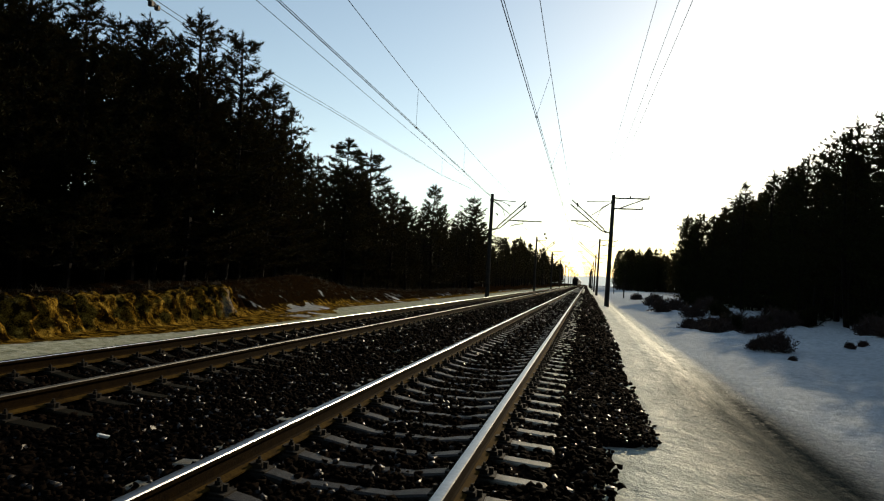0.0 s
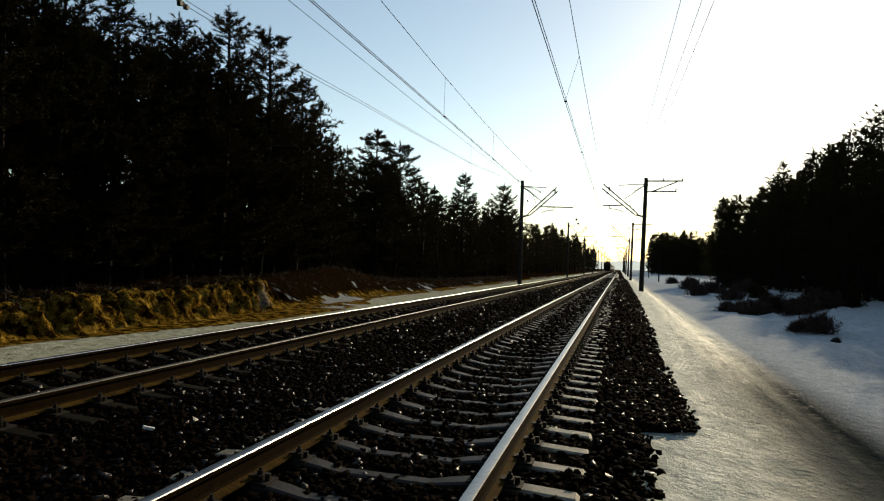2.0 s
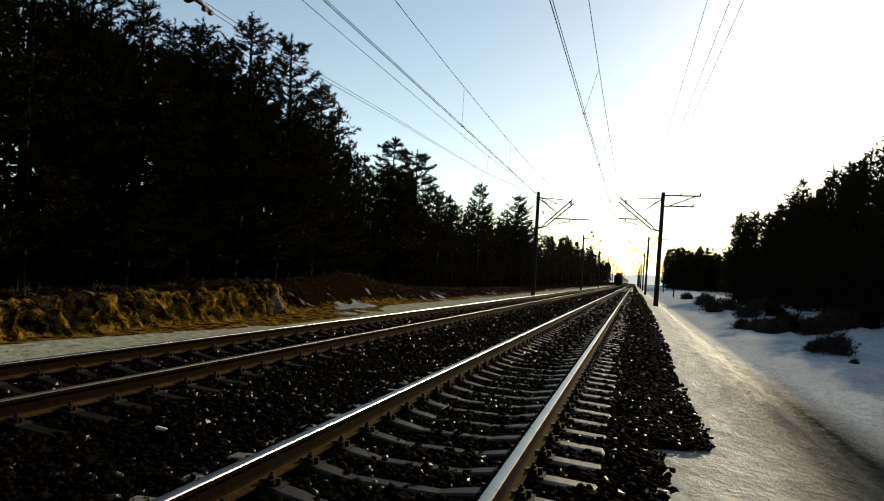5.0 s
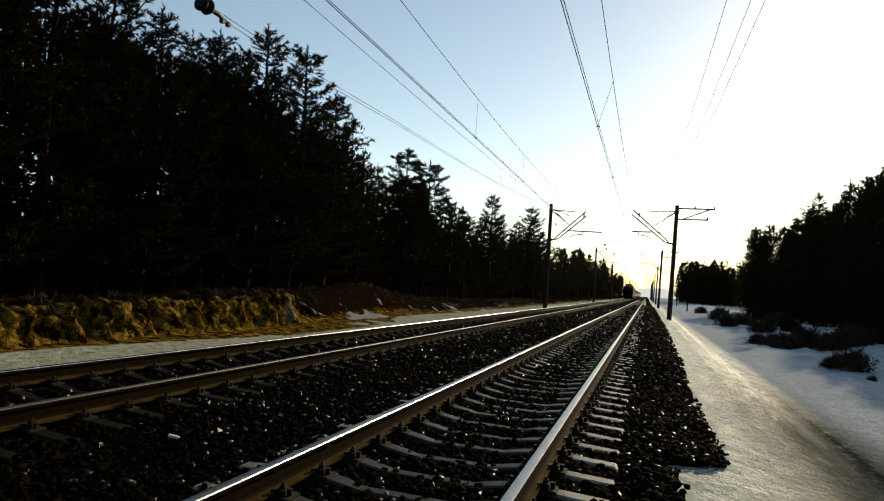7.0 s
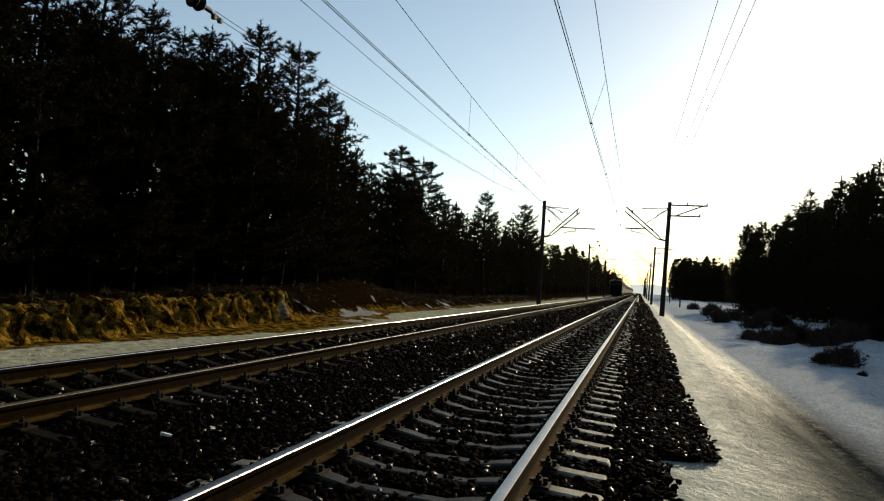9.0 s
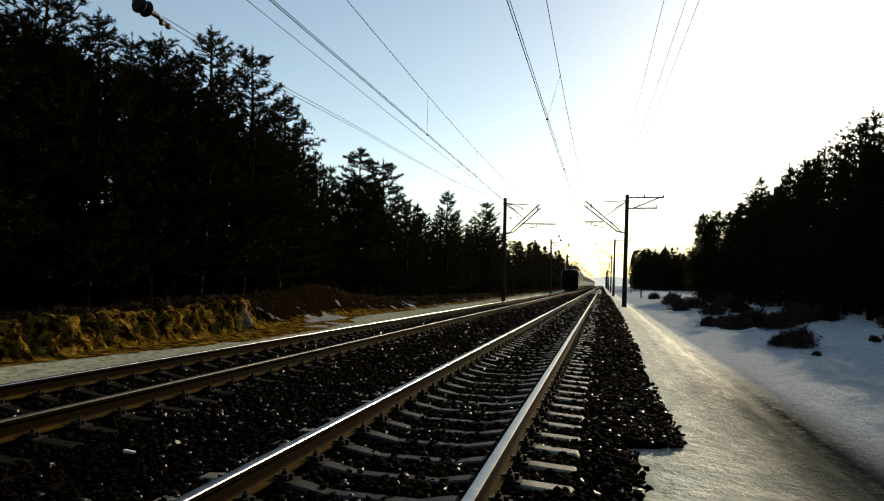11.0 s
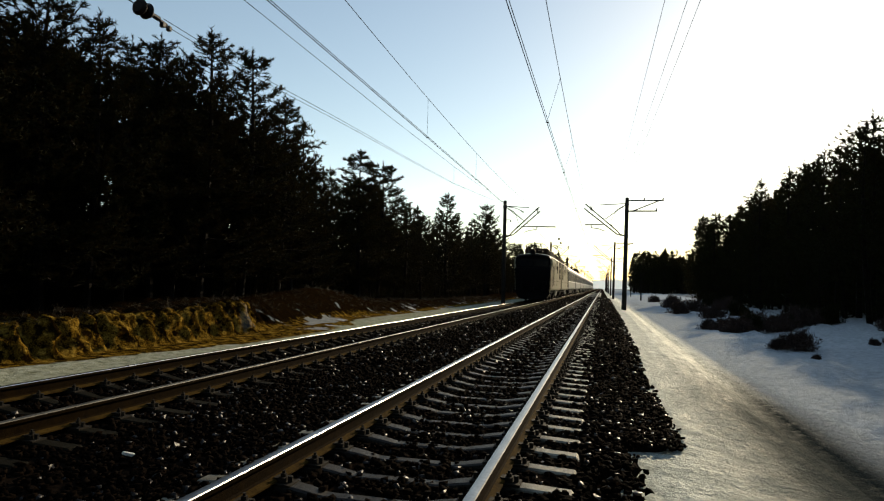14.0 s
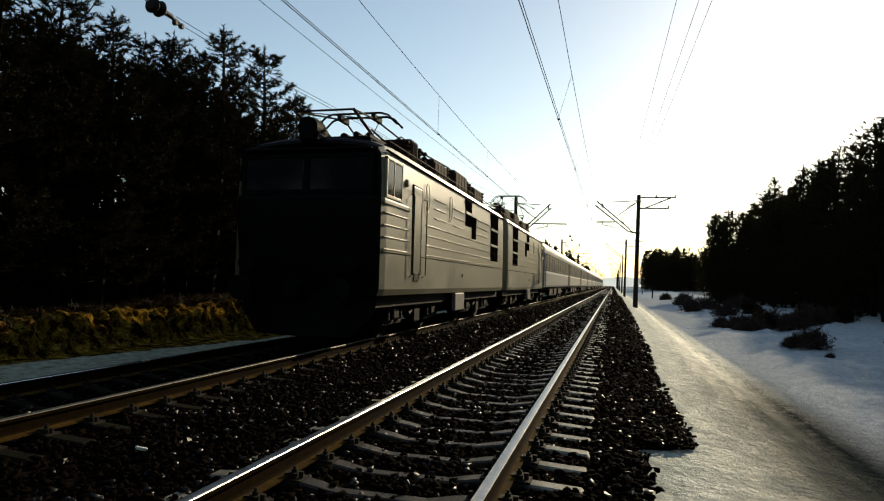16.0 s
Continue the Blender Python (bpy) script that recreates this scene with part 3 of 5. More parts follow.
def plume_arrays(rng, base, way, length, blades, blade, width):
    """Needle shoots: blades that bristle forward along a stretch from base towards way."""
    o, d, L = np.repeat(base, blades, axis=0), np.repeat(way, blades, axis=0), np.repeat(length, blades)[:, None]
    m = len(o)
    o = o + d * L * rng.uniform(0, 1, m)[:, None]
    r = rng.normal(size=(m, 3))
    r /= np.linalg.norm(r, axis=1)[:, None]
    e = d * 0.75 + r * 0.8 + np.array((0, 0, 0.22))
    e /= np.linalg.norm(e, axis=1)[:, None]
    side = np.cross(e, rng.normal(size=(m, 3)))
    side /= np.linalg.norm(side, axis=1)[:, None] + 1e-9
    k, w = blade * rng.uniform(0.6, 1.25, m)[:, None], width * rng.uniform(0.6, 1.3, m)[:, None]
    co = np.stack([o - side * w, o + side * w, o + e * k], 1).reshape(-1, 3)
    return co, np.arange(3 * m).reshape(-1, 3)


def pine(name, label, seed, h, crown_from, spread, tiers, shoots, blades, blade, shape=0.7, group="pine wood", lumpy=0.22, full=0.5, wide=0.12, lift=0.75):
    """A pine: limbs in uneven tiers, flat sprays of shoots on each, a leader with upright shoots."""
    rng = np.random.RandomState(seed)
    tree = thing(name, label, "tree", group)
    bm = bmesh.new()
    bend = rng.uniform(-0.25, 0.25, 2)

    def stem(u):
        return np.array((bend[0] * math.sin(u * 2.4), bend[1] * math.sin(u * 2.9), h * u))
    r0 = 0.012 * h + 0.03
    rings = []
    for i in range(9):
        u = i / 8
        p, r = Vector(stem(u)), r0 * (1 - u) ** 0.8 + 0.012
        rings.append([bm.verts.new(p + Vector((math.cos(a) * r, math.sin(a) * r, -0.3 if i == 0 else 0))) for a in [k * 2 * math.pi / 7 for k in range(7)]])
    for a, b in zip(rings, rings[1:]):
        for k in range(7):
            bm.faces.new((a[k], a[(k + 1) % 7], b[(k + 1) % 7], b[k]))
    base, way, length = [], [], []
    for i in range(tiers):
        v = min(0.97, ((i + 0.5 * rng.rand()) / tiers) ** 0.9)
        u = crown_from + (1 - crown_from) * v
        tier = 1 + lumpy * rng.normal()
        for j in range(5 if v < 0.8 else 4):
            az = j * 1.2566 + i * 2.4 + rng.uniform(-0.4, 0.4)
            L = max(0.34, spread * min(1.0, full + 1.5 * v) * (1 - v) ** shape * tier * (1 + 0.7 * lumpy * rng.normal()))
            p0 = stem(min(u + rng.uniform(-0.012, 0.012), 0.99))
            rise = rng.uniform(-0.12, 0.12) + 0.05 + lift * v ** 2
            out = np.array((math.cos(az), math.sin(az), 0))
            lat = np.array((-out[1], out[0], 0))

            def at(t):
                return p0 + out * (L * t) + np.array((0, 0, L * (rise * t - 0.10 * math.sin(3.14 * t) + 0.14 * t * t)))
            if blades > 12:
                tube(bm, [at(t) for t in (0, 0.5, 1.0)], 0.010 + 0.008 * L, 3)
            n = max(3, int(shoots * (0.25 + 0.75 * L / spread)))
            for q in range(n):
                t = 0.25 + 0.75 * (q + rng.rand()) / n
                sgn = 1 if q % 2 else -1
                w = out * rng.uniform(0.1, 0.9) + lat * sgn * rng.uniform(0.15, 1.0) * (1.15 - t * 0.35) + np.array((0, 0, rng.uniform(-0.1, 0.55)))
                base.append(at(t))
                way.append(w / np.linalg.norm(w))
                length.append((0.15 + 0.36 * L * (1.15 - t)) * rng.uniform(0.6, 1.2))
    for j in range(7):
        a = j * 2.4
        w = np.array((0.35 * math.cos(a), 0.35 * math.sin(a), 1.0)) if j else np.array((0, 0, 1.0))
        base.append(stem(1.0) - np.array((0, 0, 0.1 * j)))
        way.append(w / np.linalg.norm(w))
        length.append(0.36 if j == 0 else 0.24)
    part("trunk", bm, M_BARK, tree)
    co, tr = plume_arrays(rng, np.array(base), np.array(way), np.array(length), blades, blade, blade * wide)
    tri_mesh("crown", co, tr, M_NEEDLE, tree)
    return tree


def place(src, x, y, s=1.0, turn=0.0, stretch=1.0, lean=0.0):
    m = Matrix.LocRotScale((x, y, ground_z(x, y) - 0.05), Euler((lean, lean * 0.5, turn)), (s, s, s * stretch))
    return copy_thing(src, m)


pine_label = "tall dark pine with a dense needle crown at the wood's edge"
NEAR_PINES = [pine("pine_tree", pine_label, 11, 10.0, 0.10, 1.85, 21, 18, 21, 0.155, 0.52, full=0.8, wide=0.12),
              pine("pine_tree", pine_label, 12, 10.0, 0.14, 1.7, 20, 18, 21, 0.155, 0.48, full=0.8, wide=0.12),
              pine("pine_tree", pine_label, 13, 10.0, 0.07, 2.0, 22, 18, 21, 0.16, 0.56, full=0.8, wide=0.12)]
BROAD = pine("pine_tree", "broad bushy pine standing apart before the wood", 21, 10.0, 0.12, 2.5, 17, 36, 24, 0.16, 0.38, lumpy=0.14, full=0.6, wide=0.115, lift=0.1)
FAR_PINES = [pine("pine_tree", "dark pine in the depth of the wood", 31, 10.0, 0.16, 1.9, 17, 10, 7, 0.25, 0.56, full=0.75, wide=0.16),
             pine("pine_tree", "dark pine in the depth of the wood", 32, 10.0, 0.22, 1.75, 16, 10, 7, 0.25, 0.52, full=0.75, wide=0.16)]
DEEP = [pine("pine_tree", "tall pine with a high crown in the depth of the wood", 33, 10.0, 0.50, 2.0, 11, 9, 7, 0.36, 0.6, wide=0.17),
        pine("pine_tree", "tall pine with a high crown in the depth of the wood", 34, 10.0, 0.56, 1.9, 10, 9, 7, 0.36, 0.6, wide=0.17)]
THIN_DEEP = [pine("pine_tree", "slim pine with a high crown in the depth of the wood", 35, 10.0, 0.45, 2.1, 7, 6, 5, 0.55, 0.6, wide=0.2),
             pine("pine_tree", "slim pine with a high crown in the depth of the wood", 36, 10.0, 0.52, 1.9, 7, 6, 5, 0.55, 0.6, wide=0.2)]
THIN = [pine("pine_tree", "slim pine in the depth of the wood", 37, 10.0, 0.20, 2.0, 10, 5, 5, 0.52, 0.65, wide=0.2),
        pine("pine_tree", "slim pine in the depth of the wood", 38, 10.0, 0.10, 2.0, 11, 5, 5, 0.52, 0.75, wide=0.2)]
LOW = pine("pine_tree", "bushy young pine under the tall ones", 39, 10.0, 0.03, 2.4, 8, 6, 5, 0.75, 0.75, full=0.9, wide=0.2)
BARE = pine("pine_tree", "slender bare-stemmed pine in the wood", 41, 10.0, 0.50, 1.5, 9, 9, 8, 0.34, 0.6, wide=0.16)
SPRUCE = pine("pine_tree", "young pine with branches down to the ground", 51, 10.0, 0.03, 2.0, 17, 9, 7, 0.26, 0.62, full=0.9, wide=0.16)

rng = random.Random(4)
# the wood's edge on the left, near to far: x, y, height, kind
EDGE_LEFT = [(-13.0, 5.0, 9.6, 0), (-12.6, 7.6, 10.4, 1), (-13.0, 9.8, 9.8, 2), (-13.0, 11.8, 9.4, 1), (-13.2, 13.7, 8.9, 0), (-13.0, 15.0, 8.2, 2), (-13.0, 16.3, 7.8, 1), (-13.0, 17.6, 8.3, 0), (-13.0, 18.6, 8.0, 1),
             (-13.0, 20.1, 9.5, 2), (-13.0, 22.8, 9.75, 0), (-12.9, 25.6, 8.6, 2), (-13.2, 27.5, 7.6, 1), (-13.4, 30.0, 6.6, 2), (-15.0, 33.0, 7.2, 1), (-15.2, 44.0, 8.0, 1)]
for x, y, h, k in EDGE_LEFT:
    wider = 1.18 if y > 19.5 else 1.05
    place(NEAR_PINES[k], x, y, wider * h / 10.1, rng.uniform(0, 6), 1 / wider)
place(BROAD, -13.0, 35.6, 0.94, 1.0, 0.90)
place(BROAD, -13.2, 39.4, 0.96, 3.4, 0.90)
for x, y, h, k in ((-13.6, 46.5, 7.2, 1), (-13.5, 51.0, 6.9, 0), (-13.2, 58.6, 9.6, 2), (-14.5, 54.5, 7.0, 1), (-14.0, 64.0, 7.8, 0), (-13.4, 70.0, 8.2, 1), (-13.2, 79.0, 11.2, 0), (-13.8, 85.0, 10.8, 2)):
    place(NEAR_PINES[k], x, y, h / 8, rng.uniform(0, 6), 0.8)


def fill(n, y0, y1, x0, x1, h0, h1, kinds, power=1.0):
    for i in range(n):
        y = y0 + (y1 - y0) * ((i + rng.random()) / n) ** power
        place(rng.choice(kinds), rng.uniform(x0, x1), y, rng.uniform(h0, h1) / 10, rng.uniform(0, 6), 1.0, rng.uniform(-0.02, 0.02))


def tree_arrays(src):
    out = []
    for k, ob in enumerate(src.children):
        me = ob.data
        me.calc_loop_triangles()
        co, tr = np.empty(3 * len(me.vertices)), np.empty(3 * len(me.loop_triangles), dtype=np.int32)
        me.vertices.foreach_get("co", co)
        me.loop_triangles.foreach_get("vertices", tr)
        out.append((co.reshape(-1, 3), tr.reshape(-1, 3), 0 if ob.name.startswith("trunk") else 1))
    return out


def wood(label, runs, kinds, seed):
    """The many trees too deep in the wood to be told apart, as one growth."""
    r = np.random.RandomState(seed)
    arrays = [tree_arrays(k) for k in kinds]
    cs, ts, ms, base = [], [], [], 0
    for n, y0, y1, x0, x1, h0, h1, power in runs:
        for i in range(n):
            y = y0 + (y1 - y0) * ((i + r.rand()) / n) ** power
            x, sc, a = r.uniform(x0, x1), r.uniform(h0, h1) / 10, r.uniform(0, 6.28)
            rot = np.array(((math.cos(a), -math.sin(a), 0), (math.sin(a), math.cos(a), 0), (0, 0, 1))) * sc
            for co, tr, mi in arrays[r.randint(len(arrays))]:
                cs.append(co @ rot.T + np.array((x, y, ground_z(x, y) - 0.05)))
                ts.append(tr + base)
                ms.append(np.full(len(tr), mi, dtype=np.int32))
                base += len(co)
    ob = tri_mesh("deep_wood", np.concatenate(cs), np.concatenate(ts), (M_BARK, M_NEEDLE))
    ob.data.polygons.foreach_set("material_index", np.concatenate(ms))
    return tagged(ob, label, "woods", kind="stuff")


# the wood on the left
fill(12, 18.5, 33, -15.0, -13.8, 7.4, 8.8, FAR_PINES)
fill(24, 3, 32, -16.5, -14.4, 6.4, 8.2, DEEP + [BARE])
fill(30, 42, 112, -18, -13.8, 7.0, 8.8, FAR_PINES + [SPRUCE])
fill(34, 4, 60, -15, -12.6, 1.6, 3.4, [SPRUCE])
fill(24, 88, 190, -17, -13.6, 8.6, 10.4, FAR_PINES)
# the wood on the right
fill(42, 38, 124, 17.2, 20.5, 12.4, 14.4, FAR_PINES + [SPRUCE])
fill(22, 36, 122, 15.8, 18.5, 3.0, 6.5, [SPRUCE])
fill(6, 112, 124, 17.0, 19.0, 13.6, 14.6, FAR_PINES + [SPRUCE])
fill(26, 276, 296, 16.0, 52, 14.5, 19.0, FAR_PINES + [SPRUCE])
# the woods' depth, far off, and unseen shade trees beside and behind the camera
wood("dark pine wood, trunk behind trunk, beside the tracks", [(34, 0, 34, -23, -16.5, 7.8, 9.0, 1), (24, -4, 44, -32, -23, 8.6, 10.0, 1)], THIN_DEEP, 70)
# runs starting at y = -60 or 0 below are added, unseen, to block light
wood("dark pine wood farther along the tracks, plus unseen light-blocking trees behind the camera", [(30, 40, 130, -28, -18, 7.5, 9.6, 1), (80, 180, 480, -24, -13.4, 10.5, 13.5, 1.25), (24, 90, 190, -24, -17, 7.6, 9.6, 1), (30, -60, -2, -24, -11, 13, 17, 1)], THIN, 71)
wood("thick dark pine wood beyond the snow field, plus unseen light-blocking trees around the camera", [(50, 30, 126, 20.5, 28, 13.0, 14.8, 1), (70, 290, 330, 15.0, 50, 14.0, 18.5, 1), (40, 330, 480, 14.5, 44, 17.0, 19.5, 1.2), (50, 0, 27, 13.5, 24, 11.5, 14.5, 1), (36, -60, 0, 9, 24, 13, 17, 1)], THIN, 72)
wood("low young growth under the tall pines", [(70, -2, 60, -30, -14.5, 3.6, 5.6, 1), (40, -2, 34, -20, -14.2, 3.6, 5.6, 1), (34, 60, 150, -26, -15, 2.5, 4.5, 1), (46, 36, 126, 19.5, 26, 5.0, 8.0, 1)], [LOW], 73)
for src in NEAR_PINES + [BROAD] + FAR_PINES + DEEP + THIN_DEEP + THIN + [LOW, BARE, SPRUCE]:
    src.matrix_basis = Matrix.LocRotScale((-17 - rng.random() * 4, rng.uniform(10, 60), 0.5), None, (0.85, 0.85, 0.85))


def far_woods(x0, x1, y0, y1, z1, n, seed):
    r = np.random.RandomState(seed)
    x, y = r.uniform(x0, x1, n), r.uniform(y0, y1, n)
    z = r.uniform(-0.5, 1, n) ** 1.0 * z1 * (0.72 + 0.16 * np.sin(y * 0.9) + 0.12 * np.sin(y * 2.3 + x))
    co, tr = crown_arrays(r, np.stack([x, y, z], 1), 0.9, 9, 1.1, 0.28)
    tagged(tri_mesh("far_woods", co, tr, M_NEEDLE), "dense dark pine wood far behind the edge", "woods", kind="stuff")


# the first two run on behind the camera, unseen, to block low light
far_woods(-48, -33, -60, 150, 7.0, 2200, 3)
far_woods(29, 40, -60, 150, 12.5, 2600, 4)
far_woods(-40, -20, 150, 520, 9.5, 2600, 5)
far_woods(22, 60, 300, 520, 15.0, 2600, 6)


# ---- shrubs and small growth ----
def shrub(seed, w, h, label, needles=True):
    r = np.random.RandomState(seed)
    sh = thing("shrub", label, "shrub", "shrubs on the snow")
    bm = bmesh.new()
    cs = []
    for i in range(40):
        a, t = r.uniform(0, 6.28), r.uniform(0.25, 1.0)
        e = Vector((math.cos(a) * w * t, math.sin(a) * w * t, h * (1.05 - t * t * 0.8) * r.uniform(0.6, 1.1)))
        b = Vector((math.cos(a) * w * t * 0.3, math.sin(a) * w * t * 0.3, -0.05))
        tube(bm, [b, b.lerp(e, 0.55) + Vector((0, 0, 0.08 * h)), e], 0.012, 3)
        for k in range(5):
            q = b.lerp(e, r.uniform(0.45, 1.0))
            cs.append((q.x + r.normal() * 0.10 * w, q.y + r.normal() * 0.10 * w, q.z + r.normal() * 0.06 * h))
    part("brushwood", bm, M_TWIG, sh)
    co, tr = crown_arrays(r, np.array(cs), 0.16, 9, 0.26, 0.022)
    tri_mesh("foliage", co, tr, M_NEEDLE if needles else M_TWIG, sh)
    return sh


SH = [shrub(61, 0.8, 0.55, "low dark shrub poking out of the snow", False), shrub(62, 1.1, 0.75, "low dark shrub poking out of the snow", False), shrub(63, 0.9, 0.9, "small bushy pine seedling on the snow")]
for x, y, k, sc in ((8.35, 28.8, 1, 0.75), (7.75, 28.9, 0, 0.55), (8.15, 25.6, 0, 0.22), (11.6, 30.2, 0, 0.3), (12.4, 31.0, 0, 0.3), (7.2, 43.0, 0, 0.9), (7.9, 41.5, 1, 1.0), (8.3, 39.5, 1, 1.1), (9.0, 40.5, 2, 1.0), (9.6, 42.0, 1, 1.2),
                    (10.4, 40.2, 1, 1.1), (11.2, 42.5, 2, 1.0), (12.0, 44.0, 0, 1.0), (13.2, 46.0, 1, 1.1), (14.4, 48.0, 1, 1.1), (15.2, 48.0, 2, 1.3), (9.4, 56.0, 1, 1.2), (8.0, 66.0, 0, 1.5), (10.0, 72.0, 1, 1.5), (9.0, 84.0, 1, 1.4),
                    (10.5, 96.0, 1, 1.5), (11.5, 106.0, 1, 1.6), (9.5, 118.0, 0, 1.7), (12.5, 62.0, 2, 1.4), (13.5, 75.0, 1, 1.6), (14.5, 90.0, 2, 1.7), (15.8, 37.0, 0, 1.2), (16.5, 40.0, 1, 1.3), (15.0, 54.0, 1, 1.3)):
    place(SH[k], x, y, sc * (1.0 if y < 35 else 0.85), rng.uniform(0, 6), 1.45)
for k, src in enumerate(SH):
    src.matrix_basis = pose(12.6 + 1.4 * k, 47.0 + k, ground_z(12.6 + 1.4 * k, 47.0 + k) - 0.05)


def grass(name, label, n, seed, x0, x1, y0, y1, lift, size, mat):
    r = np.random.RandomState(seed)
    x, y = r.uniform(x0, x1, n), r.uniform(y0, y1, n)
    z = np.array([ground_z(a, b) for a, b in zip(x, y)])
    keep = z > lift
    co, tr = crown_arrays(r, np.stack([x, y, z], 1)[keep], 0.05, 8, size, 0.006)
    tagged(tri_mesh(name, co, tr, mat), label, "grass", kind="stuff")


grass("dry_grass", "dry yellow grass along the top of the clay bank", 800, 7, -12.0, -9.7, 3, 34, 0.12, 0.22, M_DRY)
grass("dry_grass", "dry grass and twigs on the slope before the wood", 900, 8, -13.0, -9.8, 30, 75, -0.3, 0.3, M_DRY)


# ---- masts, wires ----
def insulator(bm, p, d, n=3, r=0.13, gap=0.13):
    d = Vector(d).normalized()
    p = Vector(p)
    for i in range(n):
        q = p + d * gap * i
        cyl(bm, q, q + d * gap * 0.55, r, r * 0.45, 14)
        cyl(bm, q + d * gap * 0.5, q + d * gap, 0.035, seg=8)


def mast(x, y, side, lean=0.0, outer=False, top=9.0):
    """A concrete mast; side: +1 when its arm reaches to the right over the track."""
    ms = thing("catenary_mast", "grey concrete catenary mast with steel arm" + (" and outer feeder brackets" if outer else ""), "catenary mast", "catenary masts", (x, y, 0))
    ms.rotation_euler.y = lean
    bm = bmesh.new()
    cyl(bm, (0, 0, -1.6), (0, 0, top), 0.21, 0.15, 16)
    part("pole", bm, M_POST, ms, smooth=False)
    s = side
    reach = 3.35 if outer else 3.0
    bm = bmesh.new()
    tube(bm, [(0, 0, 5.75), (s * 0.5, 0, 5.86), (s * 0.7, 0, 6.12), (s * (reach + 0.1), 0, 8.42)], 0.056)
    tube(bm, [(0, 0, 5.75), (s * 0.5, 0, 5.80), (s * 0.8, 0, 5.90), (s * (reach + 0.2), 0, 8.05)], 0.056)
    part("cantilever_arm", bm, M_IRON, ms)
    bm = bmesh.new()
    tube(bm, [(0, 0, 8.45), (s * 1.75, 0, 7.15)], 0.034)
    tube(bm, [(0, 0, 8.45), (s * 0.9, 0, 7.9), (s * 1.3, 0, 6.9)], 0.030)
    tube(bm, [(0, 0, 8.5), (s * 2.2, 0, 8.35)], 0.038)
    part("tie_rod", bm, M_IRON, ms)
    bm = bmesh.new()
    tube(bm, [(s * (1.9 if outer else 1.5), 0, 6.65), (s * (3.45 if outer else 4.6), 0, 6.62)], 0.058)
    tube(bm, [(s * 2.9, 0, 6.6), (s * 2.9, 0, 6.36)], 0.042)
    tube(bm, [(s * 2.9, 0, 6.38), (s * 2.2, 0, 6.28), (s * 1.75, 0, 6.10)], 0.038)
    part("registration_arm", bm, M_IRON, ms)
    bm = bmesh.new()
    insulator(bm, (s * 2.95, 0, 8.2), (0, 0, -1), 3, 0.12, 0.12)
    part("insulator", bm, M_GLAZE, ms)
    bm = bmesh.new()
    insulator(bm, (s * 1.15, 0, 6.65), (s, 0, 0), 2, 0.11, 0.12)
    part("insulator", bm, M_GLAZE, ms)
    for z in (8.45, 5.75):
        bm = bmesh.new()
        cyl(bm, (0, 0, z - 0.06), (0, 0, z + 0.06), 0.205, seg=14)
        part("clamp", bm, M_IRON, ms)
    if outer:
        bm = bmesh.new()
        tube(bm, [(0.1, 0, 8.75), (2.95, 0, 8.80)], 0.062)
        tube(bm, [(0.1, 0, 7.85), (2.45, 0, 7.90)], 0.062)
        tube(bm, [(0.5, 0, 7.87), (2.6, 0, 8.78)], 0.05)
        part("feeder_bracket", bm, M_IRON, ms)
        for px, pz in ((1.4, 8.80), (2.9, 8.82), (2.4, 7.92)):
            bm = bmesh.new()
            cyl(bm, (px, 0, pz), (px, 0, pz + 0.22), 0.06, 0.04, 8)
            part("pin_insulator", bm, M_GLAZE, ms)
    else:
        bm = bmesh.new()
        tube(bm, [(0, 0, 8.5), (s * 1.0, 0, 8.3), (s * 1.55, 0, 8.05)], 0.034)
        insulator(bm, (s * 1.5, 0, 8.02), (s, 0, -0.3), 2, 0.10, 0.12)
        tube(bm, [(0, 0, 7.3), (s * 0.5, 0, 7.25)], 0.02)
        insulator(bm, (s * 0.5, 0, 7.25), (s * 0.3, 0, -1), 2, 0.10, 0.12)
        part("feeder_hanger", bm, M_IRON, ms)
    return ms


SPAN = 55.0
for k in range(-1, 9):
    mast(-7.9, 58.5 + SPAN * k, 1, 0.0)
for k in range(-1, 8):
    mast(2.58 if k < 2 else 2.8, 57 + SPAN * k, -1, 0.018, True)


def wire(name, pts, r, label, mat=None):
    bm = bmesh.new()
    tube(bm, pts, r, 5)
    return tagged(part(name, bm, mat or M_WIRE), label, "wire", "overhead wires")


def catenary(x, z_con, z_sup, drop, pole_y, spans, label, dx=0.0):
    cat = thing("catenary", label, "overhead line", "overhead wires")
    bm = bmesh.new()
    tube(bm, [(x, pole_y + SPAN * k, z_con) for k in range(-1, spans)], 0.010, 5)
    part("contact_wire", bm, M_WIRE, cat)
    bm = bmesh.new()
    tube(bm, [(x + 0.045, pole_y + SPAN * k, z_con + 0.01) for k in range(-1, spans)], 0.008, 5)
    part("contact_wire", bm, M_WIRE, cat)
    for k in range(-1, spans - 1):
        y0 = pole_y + SPAN * k
        bm = bmesh.new()
        tube(bm, sag((x + dx, y0, z_sup), (x + dx, y0 + SPAN, z_sup), drop), 0.009, 5)
        part("messenger_wire", bm, M_WIRE, cat)
        for j in range(5):
            u = (j + 0.5) / 5 + (0.02 if j % 2 else -0.02)
            z1 = z_sup - drop * 4 * u * (1 - u)
            bm = bmesh.new()
            tube(bm, [(x + dx, y0 + SPAN * u, z1), (x, y0 + SPAN * u, z_con)], 0.005, 4)
            cyl(bm, (x - 0.02, y0 + SPAN * u - 0.03, z_con), (x + 0.05, y0 + SPAN * u + 0.03, z_con), 0.02, seg=6)
            part("dropper", bm, M_WIRE, cat)
    return cat


